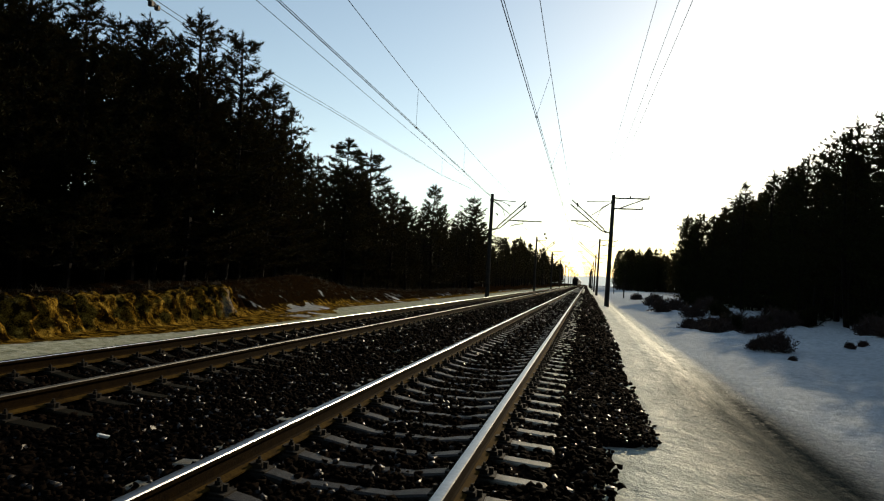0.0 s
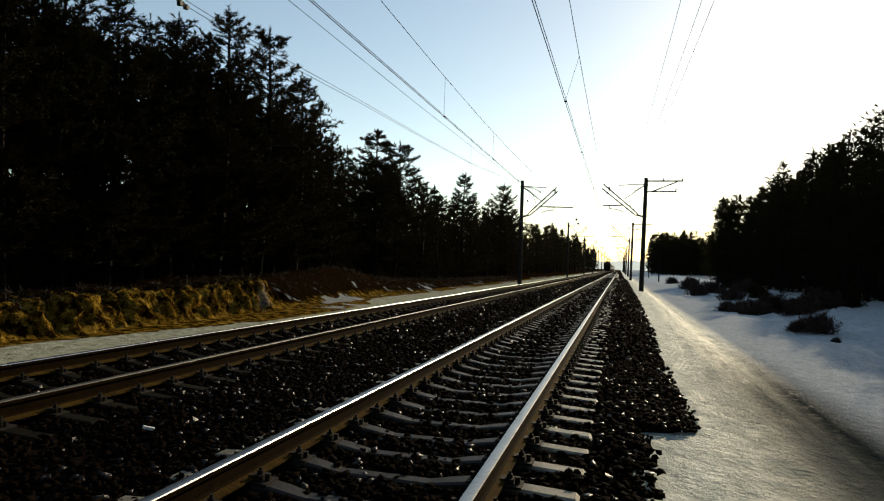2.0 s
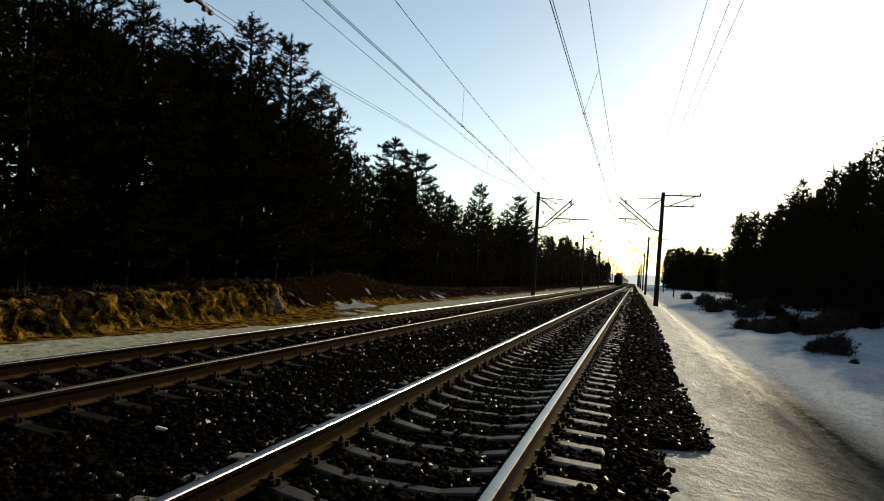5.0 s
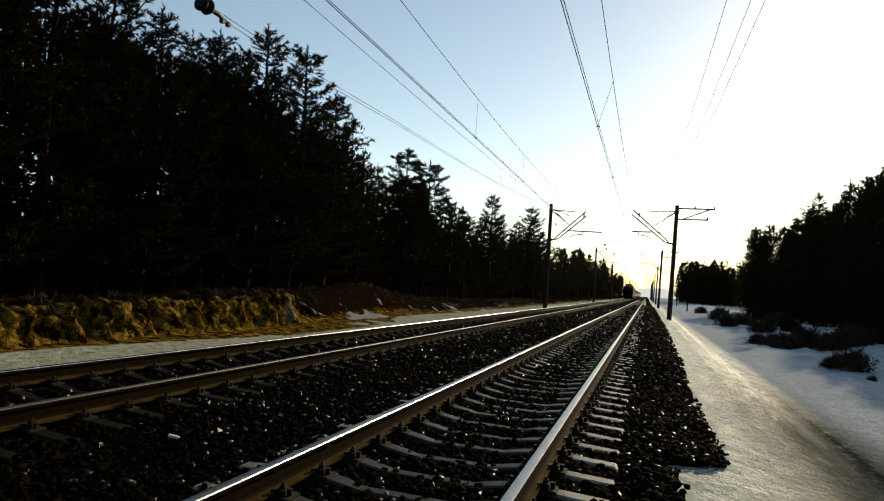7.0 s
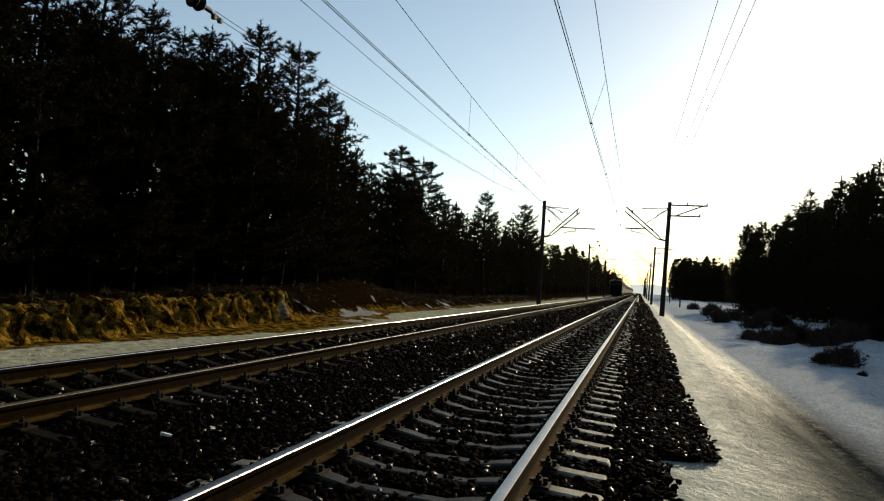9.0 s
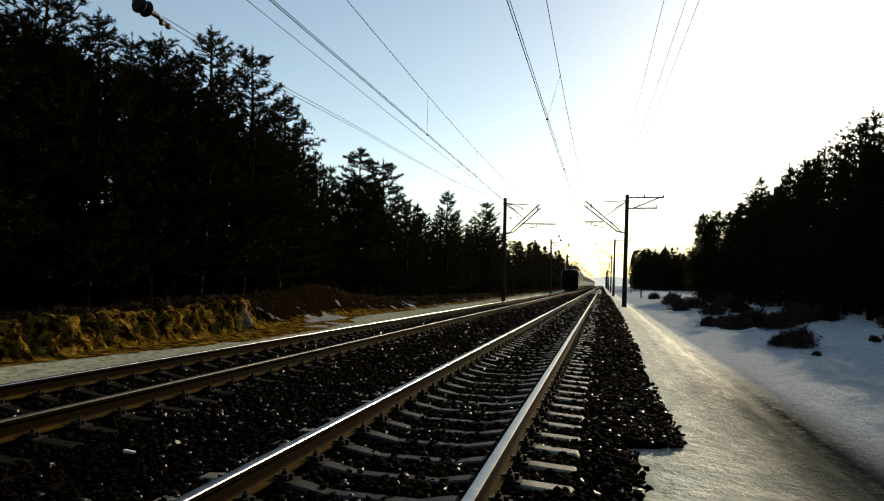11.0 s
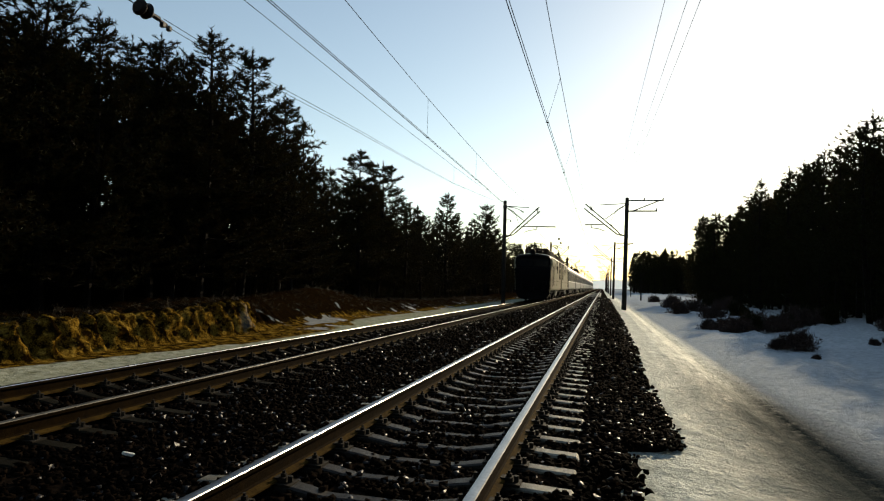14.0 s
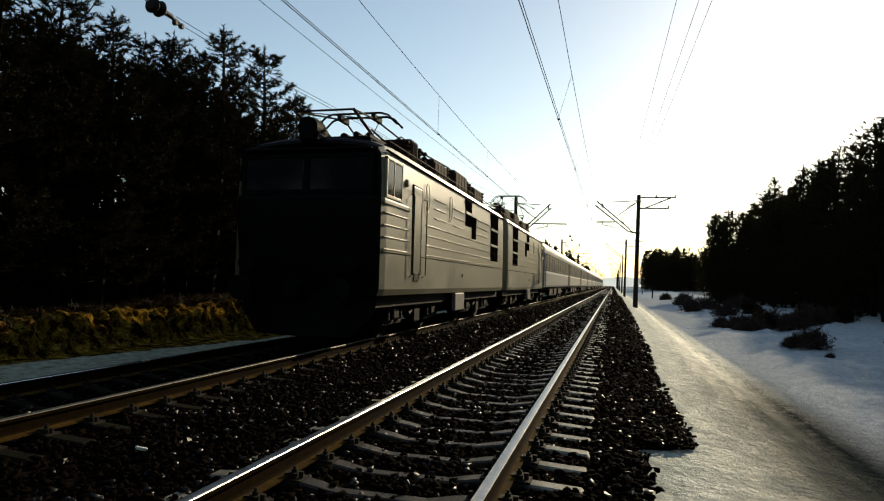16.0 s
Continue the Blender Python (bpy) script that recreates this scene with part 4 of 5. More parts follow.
catenary(-5.08, 6.25, 8.2, 0.7, 58.5, 7, "double contact wire hung on droppers over the second track")
catenary(-0.92, 6.25, 8.2, 0.7, 57.0, 7, "double contact wire hung on droppers over the near track", 0.38)
for y, z in ((90.4, 7.86), (94.2, 7.57)):
    bm = bmesh.new()
    insulator(bm, (-5.08, y, z), (0, 1, -0.05), 2, 0.16, 0.16)
    tube(bm, [(-5.08, y, z), (-5.08, y, 8.0)], 0.01, 4)
    tagged(part("section_insulator", bm, M_GLAZE), "dark disc insulator hung in the overhead wires", "insulator", "overhead wires")
anchor = thing("anchor_line", "anchored contact wires with a tension insulator beside the second track", "overhead line", "overhead wires")
for dz, dx in ((0.0, 0.0), (0.17, -0.10)):
    bm = bmesh.new()
    tube(bm, [(-7.9 + dx * max(0, 1 - (y - 11.3) / 40), y, z + dz * max(0, 1 - (y - 11.3) / 40)) for y, z in ((11.25, 6.38), (13, 6.38), (15, 6.44), (20.5, 6.67), (28, 6.90), (37.5, 7.26), (46, 7.80), (58.5, 8.62))], 0.0075, 5)
    part("contact_wire", bm, M_WIRE, anchor)
bm = bmesh.new()
tube(bm, [(-7.9, y, z) for y, z in ((3.5, 8.4), (14, 8.16), (26, 8.18), (38, 8.30), (58.5, 8.66))], 0.009, 5)
part("messenger_wire", bm, M_WIRE, anchor)
bm = bmesh.new()
tube(bm, [(-7.9, 37.5, 8.30), (-7.9, 37.5, 7.20)], 0.005, 4)
part("dropper", bm, M_WIRE, anchor)
bm = bmesh.new()
for y in (10.36, 10.56):
    cyl(bm, (-7.9, y, 6.44), (-7.9, y + 0.06, 6.438), 0.11, 0.165, 20)
    cyl(bm, (-7.9, y + 0.06, 6.438), (-7.9, y + 0.17, 6.435), 0.165, 0.09, 20)
    cyl(bm, (-7.9, y + 0.1, 6.435), (-7.9, y + 0.24, 6.43), 0.05, seg=10)
cyl(bm, (-7.9, 10.80, 6.435), (-7.9, 10.98, 6.43), 0.05, seg=10)
part("tension_insulator", bm, M_GLAZE, anchor, "black disc tension insulator")
bm = bmesh.new()
tube(bm, [(-7.9, 10.95, 6.43), (-7.9, 11.15, 6.36), (-7.9, 11.35, 6.36)], 0.03)
tube(bm, [(-7.92, 10.95, 6.43), (-7.97, 11.2, 6.46), (-8.0, 11.35, 6.46)], 0.03)
for y in (11.1, 11.3):
    box(bm, -7.95, -7.86, y - 0.04, y + 0.04, 6.31, 6.41, 0.01)
tube(bm, [(-7.9, 10.3, 6.44), (-7.9, 3.5, 6.80)], 0.012)
part("wire_clamp", bm, M_IRON, anchor)
for x0, x1 in ((2.21, 1.5), (2.76, 1.9), (3.08, 2.15)):
    slope = (x1 - x0) / 40
    wire("feeder_wire", sag((x0 - slope * 17, 0, 8.9), (x1, 57, 8.85), 0.35), 0.007, "thin feeder wire strung along the mast tops")
for k in range(6):
    for px, pz in ((1.4, 9.02), (2.9, 9.04), (2.4, 8.14)):
        wire("feeder_wire", sag((2.58 + px + 0.15, 57 + SPAN * k, pz), (2.7 + px + 0.15, 112 + SPAN * k, pz), 0.7), 0.007, "thin feeder wire on the outer mast brackets")
for x, y, h in ((8.1, 132.0, 5.8), (8.6, 190.0, 5.8), (8.8, 250.0, 5.8)):
    tp = thing("telegraph_pole", "weathered wooden telegraph pole standing in the snow", "telegraph pole", "telegraph poles", (x, y, -1.2))
    bm = bmesh.new()
    cyl(bm, (0, 0, -0.3), (0, 0, h), 0.14, 0.11, 10)
    part("pole", bm, M_BARK, tp)
    bm = bmesh.new()
    box(bm, -0.55, 0.55, -0.05, 0.05, h - 0.25, h - 0.13, 0.01)
    part("crossarm", bm, M_BARK, tp)


# ---- train ----
def mirror_y(bm, m):
    if m:
        for v in bm.verts:
            v.co.y = 29.4 - v.co.y
        bmesh.ops.reverse_faces(bm, faces=bm.faces)
    return bm


def ring_body(bm, sections):
    """A body through cross sections: each y, half width, bottom, side top, roof height."""
    rings = []
    for y, w, zb, zt, zr in sections:
        half = [(w * 0.97, zb), (w, zb + 0.12), (w, zb + 0.9), (w * 0.992, zt - 0.5), (w * 0.975, zt - 0.04), (w * 0.93, zt + (zr - zt) * 0.30), (w * 0.75, zt + (zr - zt) * 0.66), (w * 0.42, zt + (zr - zt) * 0.92), (0.12, zr)]
        rings.append([bm.verts.new((x, y, z)) for x, z in half] + [bm.verts.new((-x, y, z)) for x, z in half[::-1]])
    k = len(rings[0])
    for a, b in zip(rings, rings[1:]):
        for i in range(k):
            bm.faces.new((a[i], b[i], b[(i + 1) % k], a[(i + 1) % k]))
    bm.faces.new(rings[0])
    bm.faces.new(rings[-1][::-1])
    bmesh.ops.recalc_face_normals(bm, faces=bm.faces)


def wheelset(parent, y, r=0.625):
    bm = bmesh.new()
    for s in (-1, 1):
        cyl(bm, (s * 0.735, 0, 0), (s * 0.86, 0, 0), r, seg=28)
        cyl(bm, (s * 0.70, 0, 0), (s * 0.735, 0, 0), r + 0.03, seg=28)
        for k in range(6):
            a = k * math.pi / 3
            box(bm, s * 0.865 - 0.02, s * 0.865 + 0.02, math.cos(a) * 0.3 - 0.04, math.cos(a) * 0.3 + 0.04, math.sin(a) * 0.3 - 0.04, math.sin(a) * 0.3 + 0.04)
    cyl(bm, (-0.95, 0, 0), (0.95, 0, 0), 0.09, seg=12)
    w = part("wheelset", bm, M_UNDER, parent)
    w.location = (0, y, r)
    return w


WHEELS = []


def loco():
    lo = thing("locomotive", "khaki-green two-section electric locomotive hauling coaches on the second track", "locomotive", "train")
    for m in (False, True):
        P = lambda name, bm, mat, label="", smooth=False: part(name, mirror_y(bm, m), mat, lo, label, smooth)
        bm = bmesh.new()
        ring_body(bm, ((0.10, 1.47, 0.97, 3.66, 3.86), (0.0, 1.50, 0.97, 3.70, 3.92), (0.08, 1.54, 0.97, 3.74, 4.0), (0.30, 1.575, 0.97, 3.80, 4.10), (0.7, 1.58, 0.97, 3.83, 4.16), (1.2, 1.58, 0.97, 3.84, 4.18), (14.0, 1.58, 0.97, 3.86, 4.18), (14.1, 1.55, 0.97, 3.82, 4.12)))
        bm.normal_update()
        # front-facing faces take the darker colour that stands for shade
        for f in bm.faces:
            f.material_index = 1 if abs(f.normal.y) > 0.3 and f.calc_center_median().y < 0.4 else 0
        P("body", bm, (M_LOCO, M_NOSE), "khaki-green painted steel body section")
        bm = bmesh.new()   # the bulging nose below the windscreen
        prof = ((0.97, 0.06), (1.3, -0.10), (2.3, -0.26), (2.78, -0.32), (2.86, -0.30), (2.90, -0.02))
        rows = []
        for z, y in prof:
            rows.append([bm.verts.new((x, y + 0.30 * (abs(x) / 1.53) ** 10, z)) for x in [-1.53 + 3.06 * i / 12 for i in range(13)]])
        for a, b in zip(rows, rows[1:]):
            for i in range(12):
                bm.faces.new((a[i], a[i + 1], b[i + 1], b[i]))
        P("nose", bm, M_NOSE, "rounded cab nose with its shade painted in", True)
        bm = bmesh.new()
        box(bm, -1.33, -0.06, -0.03, 0.03, 2.98, 3.62, 0.02)
        box(bm, 0.06, 1.33, -0.03, 0.03, 2.98, 3.62, 0.02)
        P("windscreen", bm, M_GLASS, "dark cab windscreen")
        bm = bmesh.new()
        for x0, x1, z0, z1 in ((-1.4, 1.4, 3.62, 3.70), (-1.4, 1.4, 2.90, 2.98), (-0.06, 0.06, 2.98, 3.62), (-1.4, -1.33, 2.98, 3.62), (1.33, 1.4, 2.98, 3.62)):
            box(bm, x0, x1, -0.045, 0.02, z0, z1, 0.01)
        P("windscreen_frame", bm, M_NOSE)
        for s in (-1, 1):
            bm = bmesh.new()
            cyl(bm, (s * 1.05, -0.36, 1.55), (s * 1.05, -0.05, 1.55), 0.17, 0.2, 18)
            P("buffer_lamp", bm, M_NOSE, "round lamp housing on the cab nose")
        bm = bmesh.new()   # roof headlamp
        cyl(bm, (0.0, -0.06, 4.22), (0.0, 0.30, 4.22), 0.215, 0.225, 24)
        cyl(bm, (0.0, 0.30, 4.22), (0.0, 0.85, 4.16), 0.225, 0.10, 24)
        box(bm, -0.2, 0.2, 0.0, 0.6, 4.0, 4.2)
        P("headlamp", bm, M_NOSE, "large round roof headlamp")
        bm = bmesh.new()   # roof overhang and gutter
        box(bm, -1.36, 1.36, -0.09, 0.25, 3.76, 3.82, 0.03)
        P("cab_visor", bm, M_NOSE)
        for s in (-1, 1):
            w = s * 1.585
            a, b = sorted((w, w - s * 0.03))
            bm = bmesh.new()
            box(bm, a - 0.004, b + 0.004, 0.2, 14.08, 3.77, 3.80)
            P("gutter", bm, M_BLACK)
            for i in range(7):
                z = 1.87 + 0.235 * i
                for y0, y1 in ((0.14, 1.65), (2.95, 14.05)) if i < 4 else (((3.75, 4.85), (5.75, 7.05), (8.8, 11.0)) if i < 7 else ()):
                    bm = bmesh.new()
                    box(bm, a - 0.008, b + 0.008, y0, y1, z - 0.010, z + 0.010, 0.004)
                    P("side_rib", bm, M_LOCO)
            bm = bmesh.new()
            box(bm, a - 0.003, b + 0.003, 0.10, 14.02, 1.80, 1.815)
            P("side_seam", bm, M_BLACK)
            bm = bmesh.new()   # cab side window
            box(bm, a - 0.006, b + 0.006, 0.25, 1.12, 2.93, 3.62, 0.02)
            P("cab_window", bm, M_GLASS, "dark cab side window")
            bm = bmesh.new()
            for y0, y1, z0, z1 in ((0.19, 0.25, 2.9, 3.66), (0.62, 0.66, 2.93, 3.62), (1.12, 1.18, 2.9, 3.66), (0.19, 1.18, 3.62, 3.67), (0.19, 1.18, 2.87, 2.93)):
                box(bm, a - 0.016, b + 0.016, y0, y1, z0, z1, 0.006)
            P("window_frame", bm, M_LOCO)
            bm = bmesh.new()   # cab door
            box(bm, a - 0.010, b + 0.010, 1.98, 2.62, 1.42, 3.36, 0.03)
            P("cab_door", bm, M_LOCO, "khaki-green cab door")
            bm = bmesh.new()
            for y0, y1, z0, z1 in ((1.955, 1.975, 1.4, 3.38), (2.625, 2.645, 1.4, 3.38), (1.955, 2.645, 3.365, 3.38)):
                box(bm, a - 0.004, b + 0.004, y0, y1, z0, z1)
            P("door_seal", bm, M_BLACK)
            bm = bmesh.new()
            box(bm, a - 0.014, b + 0.014, 2.12, 2.46, 1.26, 1.44, 0.01)
            P("door_step", bm, M_UNDER)
            for y in (1.82, 2.80):
                bm = bmesh.new()
                x = s * 1.66
                tube(bm, [(s * 1.58, y, 1.35), (x, y, 1.40), (x, y, 3.10), (s * 1.58, y, 3.15)], 0.014)
                P("handrail", bm, M_UNDER, "upright dark steel handrail")
            for yo in (3.05, 5.3):
                bm = bmesh.new()
                tube(bm, [(s * 1.595, yo + 0.16 * math.cos(i * math.pi / 8), 3.22 + 0.34 * math.sin(i * math.pi / 8)) for i in range(17)], 0.009)
                P("oval_handle", bm, M_LOCO)
            bm = bmesh.new()   # small lamp beside the cab window
            cyl(bm, (s * 1.57, 1.48, 3.33), (s * 1.63, 1.48, 3.33), 0.09, 0.06, 14)
            P("side_lamp", bm, M_LOCO)
            bm = bmesh.new()   # the swelling belt under the cab window
            box(bm, a - 0.020, b + 0.020, 0.10, 1.72, 2.74, 2.84, 0.018)
            P("cab_belt", bm, M_LOCO)
            bm = bmesh.new()   # filler cap low on the side
            cyl(bm, (s * 1.57, 6.9, 1.45), (s * 1.60, 6.9, 1.45), 0.05, seg=12)
            P("filler_cap", bm, M_UNDER)
            for y0, y1, z0, z1, panes in ((7.2, 8.0, 2.95, 3.72, 2), (8.1, 8.7, 2.62, 3.30, 1), (11.3, 12.75, 2.05, 3.74, 3)):
                bm = bmesh.new()
                box(bm, a - 0.008, b + 0.008, y0, y1, z0, z1, 0.01)
                gr = P("louvre", bm, M_BLACK, "dark louvred air intake")
                for i in range(panes - 1):
                    zz = z0 + (z1 - z0) * (i + 1) / panes
                    bm = bmesh.new()
                    box(bm, a - 0.014, b + 0.014, y0 - 0.02, y1 + 0.02, zz - 0.04, zz + 0.04, 0.005)
                    part("crossbar", mirror_y(bm, m), M_LOCO, gr)
                for i in range(int((z1 - z0) / 0.14)):
                    zz = z0 + 0.07 + i * 0.14
                    bm = bmesh.new()
                    box(bm, a - 0.012, b + 0.012, y0 + 0.03, y1 - 0.03, zz - 0.015, zz + 0.015)
                    part("slat", mirror_y(bm, m), M_BLACK, gr)
            bm = bmesh.new()
            box(bm, s * 1.52 - 0.05, s * 1.52 + 0.05, 6.2, 7.3, 0.46, 0.95, 0.02)
            P("battery_box", bm, M_GREY, "light grey box hung under the frame")
        bm = bmesh.new()   # underframe, apron
        box(bm, -1.35, 1.35, 0.2, 14.0, 0.72, 0.99)
        box(bm, -0.7, 0.7, 5.2, 8.9, 0.35, 0.75)
        P("underframe", bm, M_UNDER)
        bm = bmesh.new()
        rows = []
        for z, w, y in ((0.99, 1.45, 0.05), (0.62, 1.42, -0.02), (0.36, 1.20, -0.10), (0.16, 1.0, -0.16)):
            rows.append([bm.verts.new((-w, y + 0.22, z)), bm.verts.new((0, y - 0.1, z)), bm.verts.new((w, y + 0.22, z)), bm.verts.new((0, y + 0.25, z))])
        for a, b in zip(rows, rows[1:]):
            for i in range(4):
                bm.faces.new((a[i], a[(i + 1) % 4], b[(i + 1) % 4], b[i]))
        bm.faces.new(rows[0])
        bm.faces.new(rows[-1][::-1])
        bmesh.ops.recalc_face_normals(bm, faces=bm.faces)
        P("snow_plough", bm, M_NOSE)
        for s in (-1, 1):
            bm = bmesh.new()
            cyl(bm, (s * 0.98, -0.62, 1.06), (s * 0.98, 0.05, 1.06), 0.12, seg=14)
            cyl(bm, (s * 0.98, -0.66, 1.06), (s * 0.98, -0.61, 1.06), 0.24, seg=20)
            P("buffer", bm, M_NOSE)
        bm = bmesh.new()
        box(bm, -0.15, 0.15, -0.5, 0.1, 0.92, 1.2, 0.03)
        P("coupler", bm, M_NOSE)
        for c in (3.55, 10.75):
            bm = bmesh.new()
            for s in (-1, 1):
                box(bm, s * 1.08 - 0.07, s * 1.08 + 0.07, c - 2.2, c + 2.2, 0.56, 0.82, 0.03)
                for d in (-1.5, 1.5):
                    box(bm, s * 1.12 - 0.13, s * 1.12 + 0.13, c + d - 0.2, c + d + 0.2, 0.42, 0.80, 0.04)
                    for e in (-0.42, 0.42):
                        cyl(bm, (s * 1.14, c + d + e, 0.40), (s * 1.14, c + d + e, 0.72), 0.09, seg=10)
                    box(bm, s * 1.10 - 0.04, s * 1.10 + 0.04, c + d - 0.62, c + d + 0.62, 0.30, 0.40, 0.02)
                cyl(bm, (s * 1.16, c - 0.5, 0.5), (s * 1.16, c + 0.4, 0.78), 0.07, seg=8)
                box(bm, s * 1.2 - 0.05, s * 1.2 + 0.05, c - 0.2, c + 0.25, 0.30, 0.95, 0.02)
            P("bogie_frame", bm, M_UNDER, "greasy black bogie frame with springs")
            for d in (-1.5, 1.5):
                y = c + d
                WHEELS.append(wheelset(lo, 29.4 - y if m else y))
        for y0, y1, w, z1 in ((3.35, 3.95, 1.05, 4.72), (5.2, 6.7, 1.1, 4.58), (7.7, 9.5, 1.08, 4.72), (10.6, 12.1, 1.05, 4.62)):
            bm = bmesh.new()
            box(bm, -w, w, y0, y1, 4.02, z1, 0.06)
            for i in range(4):
                box(bm, w - 0.02, w + 0.025, y0 + 0.1 + i * (y1 - y0 - 0.2) / 4, y0 + 0.02 + (i + 1) * (y1 - y0 - 0.2) / 4, 4.12, z1 - 0.08)
            P("roof_box", bm, M_ROOF, "sooty equipment box on the roof")
        for x in (-0.5, 0.0, 0.55):
            bm = bmesh.new()
            for y in (5.5, 8.5, 11.2):
                insulator(bm, (x, y, 4.1), (0, 0, 1), 6, 0.09, 0.12)
            tube(bm, [(x, 4.4, 4.7), (x, 5.5, 4.86), (x + 0.1, 8.5, 4.92), (x, 11.2, 4.86), (x, 13.0, 4.6)], 0.025)
            P("roof_busbar", bm, M_SOOT)
        bm = bmesh.new()   # walkway rail along the roof edge
        for s in (-1, 1):
            tube(bm, [(s * 1.15, 1.5, 4.25), (s * 1.15, 13.5, 4.28)], 0.015)
            for i in range(7):
                tube(bm, [(s * 1.15, 1.5 + 2 * i, 4.0), (s * 1.15, 1.5 + 2 * i, 4.26)], 0.012, 4)
        P("roof_rail", bm, M_SOOT)
        for y in (3.3, 4.3, 4.8, 7.2, 9.9, 10.3, 12.6):   # upright insulators and leads along the roof edge
            bm = bmesh.new()
            insulator(bm, (0.95, y, 4.05), (0, 0, 1), 5, 0.10, 0.11)
            box(bm, 0.88, 1.02, y - 0.08, y + 0.08, 4.58, 4.66, 0.02)
            tube(bm, [(0.95, y, 4.64), (0.7, y + 0.3, 4.82), (0.3, y + 0.5, 4.70)], 0.018, 5)
            P("roof_insulator", bm, M_ROOF, "brown ribbed insulator with its lead")
        for y, r in ((4.05, 0.17), (9.75, 0.15)):
            bm = bmesh.new()
            cyl(bm, (-0.9, y + 0.3, 4.36), (0.9, y + 0.3, 4.36), r, seg=14)
            P("air_tank", bm, M_ROOF)
        # the pantograph: folded on the leading section, raised on the trailing one
        up = m
        py = 2.6 if not up else 29.4 - PANTO_Y
        bm = bmesh.new()
        z0 = 4.42
        for s in (-1, 1):
            box(bm, s * 0.62 - 0.04, s * 0.62 + 0.04, py - 1.0, py + 1.0, z0 - 0.04, z0 + 0.04)
            for d in (-0.9, 0.9):
                insulator(bm, (s * 0.62, py + d, 4.02), (0, 0, 1), 3, 0.09, 0.12)
        for d in (-0.75, 0.75):
            box(bm, -0.62, 0.62, py + d - 0.04, py + d + 0.04, z0 - 0.04, z0 + 0.04)
        P("pantograph_base", bm, M_SOOT)
        ht = 6.22 if up else 5.12
        out, zk = (1.35, 5.25) if up else (1.95, 4.74)
        for d in (-1, 1):
            for s in (-1, 1):
                bm = bmesh.new()
                kn = (s * 0.66, py + d * out, zk)
                tube(bm, [(s * 0.6, py + d * 0.65, z0 + 0.05), kn], 0.034)
                tube(bm, [kn, (s * 0.40, py + d * 0.14, ht - 0.12)], 0.022)
                P("pantograph_arm", bm, M_SOOT, "raised diamond pantograph arm" if up else "folded diamond pantograph arm")
            bm = bmesh.new()
            tube(bm, [(-0.66, py + d * out, zk), (0.66, py + d * out, zk)], 0.022)
            P("pantograph_tie", bm, M_SOOT)
            bm = bmesh.new()
            tube(bm, [(-0.62, py + d * out, zk), (0.4, py + d * 0.2, ht - 0.14)], 0.012, 4)
            P("pantograph_stay", bm, M_SOOT)
        for d in (-0.2, 0.2):
            bm = bmesh.new()
            tube(bm, [(-1.0, py + d, ht - 0.28), (-0.78, py + d, ht - 0.06), (-0.6, py + d, ht), (0.6, py + d, ht), (0.78, py + d, ht - 0.06), (1.0, py + d, ht - 0.28)], 0.026)
            P("pantograph_head", bm, M_SOOT)
        for x in (-0.42, 0.42):
            bm = bmesh.new()
            box(bm, x - 0.05, x + 0.05, py - 0.26, py + 0.26, ht - 0.16, ht - 0.02, 0.02)
            P("head_spring", bm, M_SOOT)
        if not up:
            bm = bmesh.new()
            cyl(bm, (-0.18, py - 0.5, z0 + 0.1), (-0.18, py + 0.5, z0 + 0.1), 0.09, seg=10)
            cyl(bm, (0.2, py - 0.7, z0 + 0.1), (0.2, py + 0.2, z0 + 0.1), 0.07, seg=10)
            tube(bm, [(0.5, py - 0.9, z0), (0.3, py, z0 + 0.36), (0.55, py + 0.9, z0 + 0.06)], 0.025)
            P("pantograph_drive", bm, M_SOOT)
    bm = bmesh.new()
    for i in range(6):
        box(bm, -1.2, 1.2, 14.08 + 0.2 * i, 14.22 + 0.2 * i, 1.1, 3.7, 0.03)
    box(bm, -1.1, 1.1, 14.0, 15.4, 1.0, 1.2)
    part("gangway", bm, M_BLACK, lo, "black folded gangway between the sections")
    return lo


PANTO_Y = 25.2


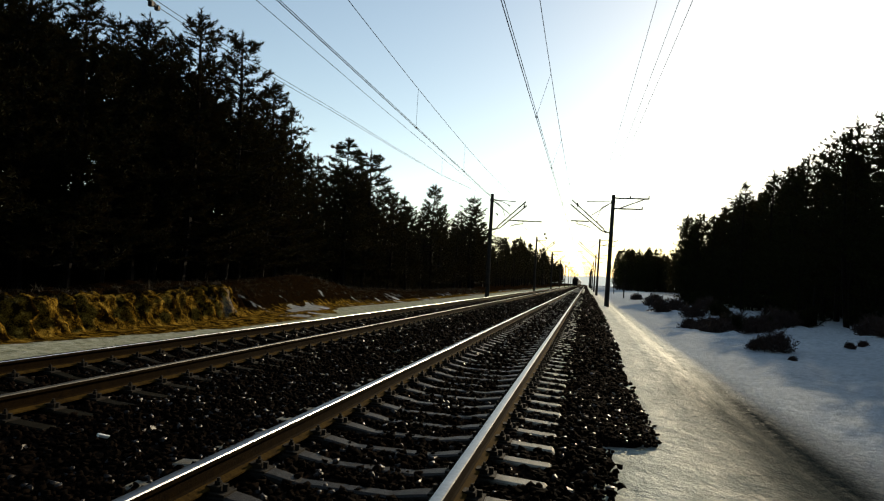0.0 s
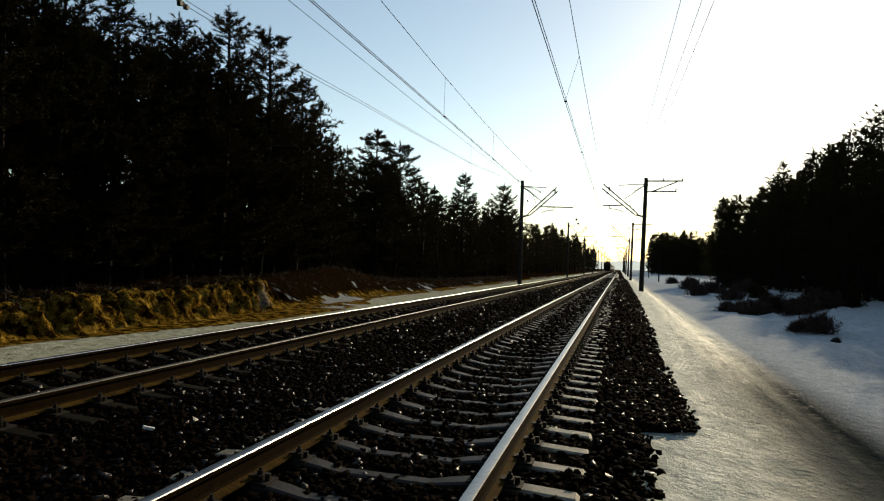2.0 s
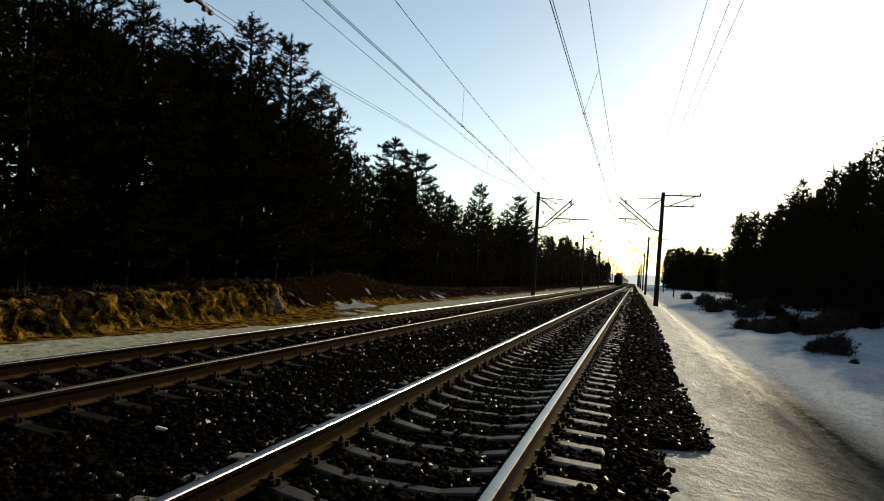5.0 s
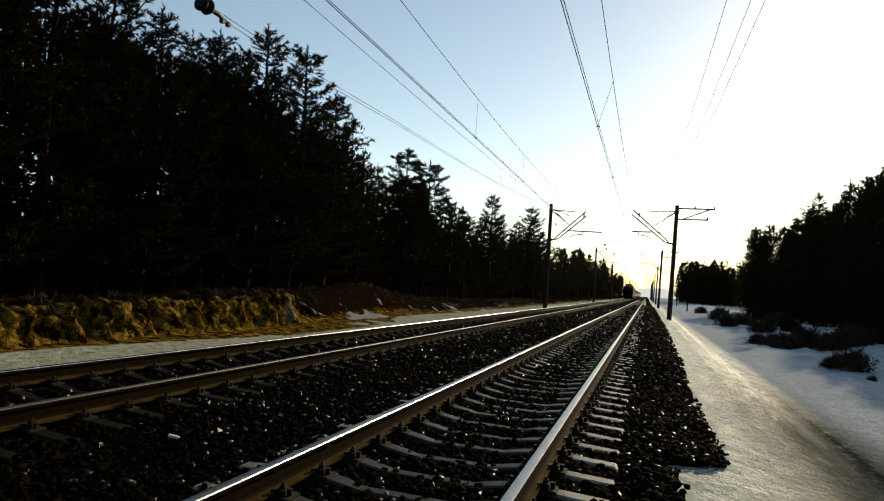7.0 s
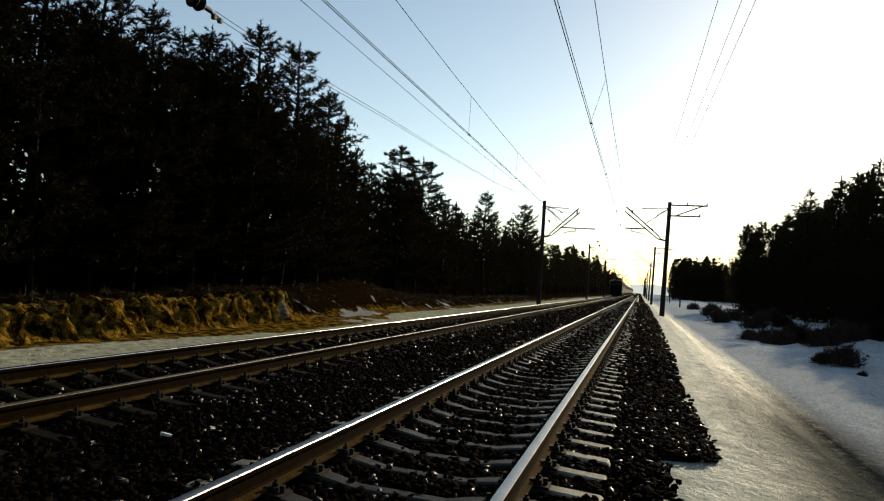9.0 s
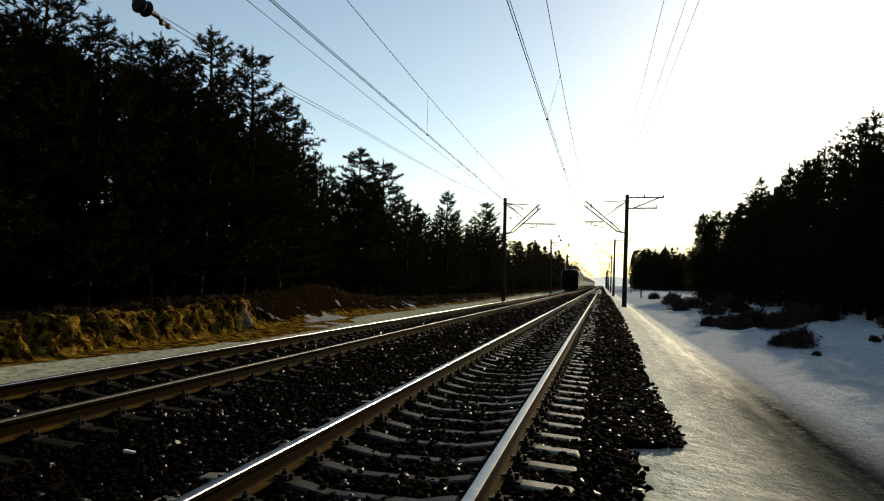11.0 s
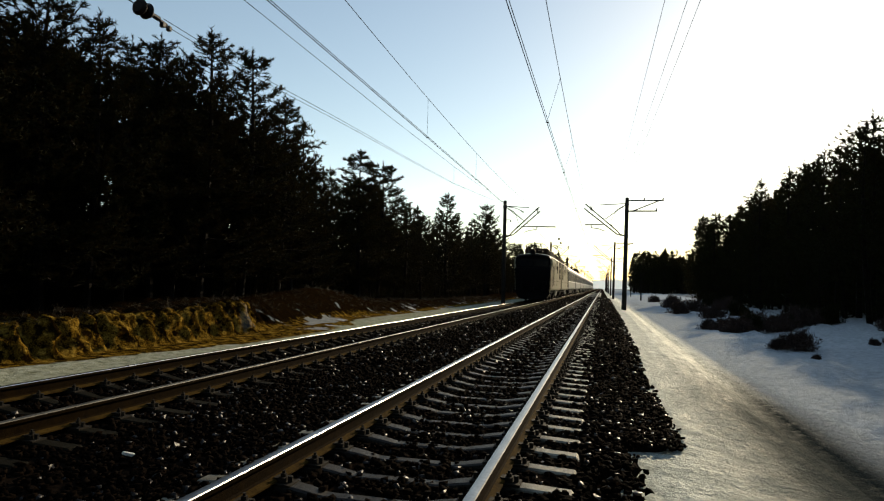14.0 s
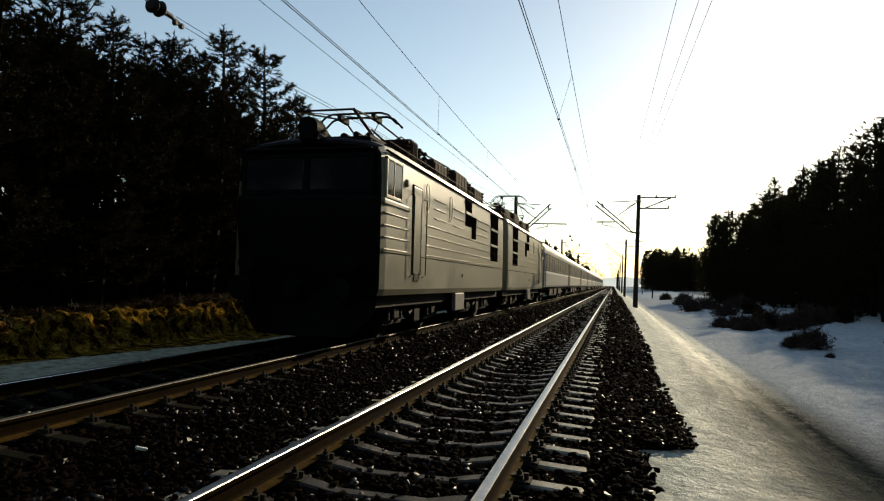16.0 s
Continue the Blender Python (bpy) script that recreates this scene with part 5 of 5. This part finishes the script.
def coach(first):
    co = thing("passenger_coach", "pale grey-green passenger coach with a row of dark windows", "railway coach", "train")
    L = 23.7
    bm = bmesh.new()
    ring_body(bm, ((0.0, 1.50, 1.08, 3.45, 4.10), (0.1, 1.55, 1.06, 3.47, 4.16), (L - 0.1, 1.55, 1.06, 3.47, 4.16), (L, 1.50, 1.08, 3.45, 4.10)))
    part("body", bm, M_CAR, co)
    bm = bmesh.new()
    rows = []
    for y in (0.02, L - 0.02):
        rows.append([bm.verts.new((1.57 * math.cos(a), y, 3.44 + 0.90 * math.sin(a))) for a in [math.pi * k / 12 for k in range(13)]])
    for i in range(12):
        bm.faces.new((rows[0][i], rows[0][i + 1], rows[1][i + 1], rows[1][i]))
    bmesh.ops.recalc_face_normals(bm, faces=bm.faces)
    part("roof", bm, M_CROOF, co, "pale weathered coach roof")
    for s in (-1, 1):
        w = s * 1.552
        a, b = sorted((w, w - s * 0.03))
        bm = bmesh.new()
        box(bm, a - 0.004, b + 0.004, 0.1, L - 0.1, 2.10, 3.28)
        part("window_band", bm, M_CARB, co, "blue-grey painted band")
        bm = bmesh.new()
        box(bm, a - 0.007, b + 0.007, 0.1, L - 0.1, 1.98, 2.12)
        part("stripe", bm, M_STRIPE, co, "white painted stripe")
        for i in range(6):
            bm = bmesh.new()
            box(bm, a - 0.010, b + 0.010, 0.3, L - 0.3, 1.20 + 0.12 * i, 1.235 + 0.12 * i)
            part("side_rib", bm, M_CAR, co)
        for i in range(11):
            y = 2.3 + i * (L - 4.6) / 10
            bm = bmesh.new()
            box(bm, a - 0.010, b + 0.010, y - 0.52, y + 0.52, 2.24, 3.14, 0.02)
            wn = part("window", bm, M_PANE, co)
            bm = bmesh.new()
            for y0, y1, z0, z1 in ((-0.57, -0.52, 2.2, 3.18), (0.52, 0.57, 2.2, 3.18), (-0.52, 0.52, 3.14, 3.18), (-0.52, 0.52, 2.2, 2.24), (-0.52, 0.52, 2.86, 2.89)):
                box(bm, a - 0.016, b + 0.016, y + y0, y + y1, z0, z1)
            part("frame", bm, M_CAR, wn)
        for y in (0.75, L - 0.75):
            bm = bmesh.new()
            box(bm, a - 0.012, b + 0.012, y - 0.38, y + 0.38, 1.15, 3.22, 0.02)
            part("door", bm, M_CARB, co)
    bm = bmesh.new()
    box(bm, -1.3, 1.3, 0.3, L - 0.3, 0.85, 1.1)
    for y0, y1 in ((6.0, 8.5), (9.5, 12.0), (13.5, 16.5)):
        box(bm, -1.35, 1.35, y0, y1, 0.45, 0.9, 0.04)
    part("underframe", bm, M_UNDER, co)
    for c in (3.4, L - 3.4):
        bm = bmesh.new()
        for s in (-1, 1):
            box(bm, s * 1.02 - 0.08, s * 1.02 + 0.08, c - 1.7, c + 1.7, 0.5, 0.72, 0.03)
            for d in (-1.2, 1.2):
                cyl(bm, (s * 0.74, c + d, 0.475), (s * 0.88, c + d, 0.475), 0.475, seg=20)
        part("bogie", bm, M_UNDER, co)
    bm = bmesh.new()
    box(bm, -0.75, 0.75, -0.42, 0.02, 1.15, 3.4, 0.08)
    box(bm, -0.75, 0.75, L - 0.02, L + 0.42, 1.15, 3.4, 0.08)
    part("gangway", bm, M_UNDER, co, "black rubber gangway bellows")
    for i in range(5):
        bm = bmesh.new()
        box(bm, -0.25, 0.25, 2.5 + i * 4.6, 3.1 + i * 4.6, 4.28, 4.42, 0.04)
        part("roof_vent", bm, M_CROOF, co)
    return co


LOCO = loco()
COACHES = [coach(0)]
for k in range(9):
    COACHES.append(copy_thing(COACHES[0], pose(0, 0, 0)))


def motions():
    """The train comes on at an even 22.4 metres a second on the second track."""
    def front(t):
        return 11.56 + 22.4 * (16.0 - t)
    for k, ob in enumerate([LOCO] + COACHES):
        off = 0 if k == 0 else 30.5 + 24.55 * (k - 1)
        walk(ob, [(t, pose(FAR_C, front(t) + off, 0)) for t in range(0, 17, 2)])
    for w in WHEELS:
        y, r = w.location.y, w.location.z
        walk(w, [(i / 30, pose(0, y, r, math.degrees(22.4 * i / 30 / r) % 360)) for i in range(0, 481)])


motions()
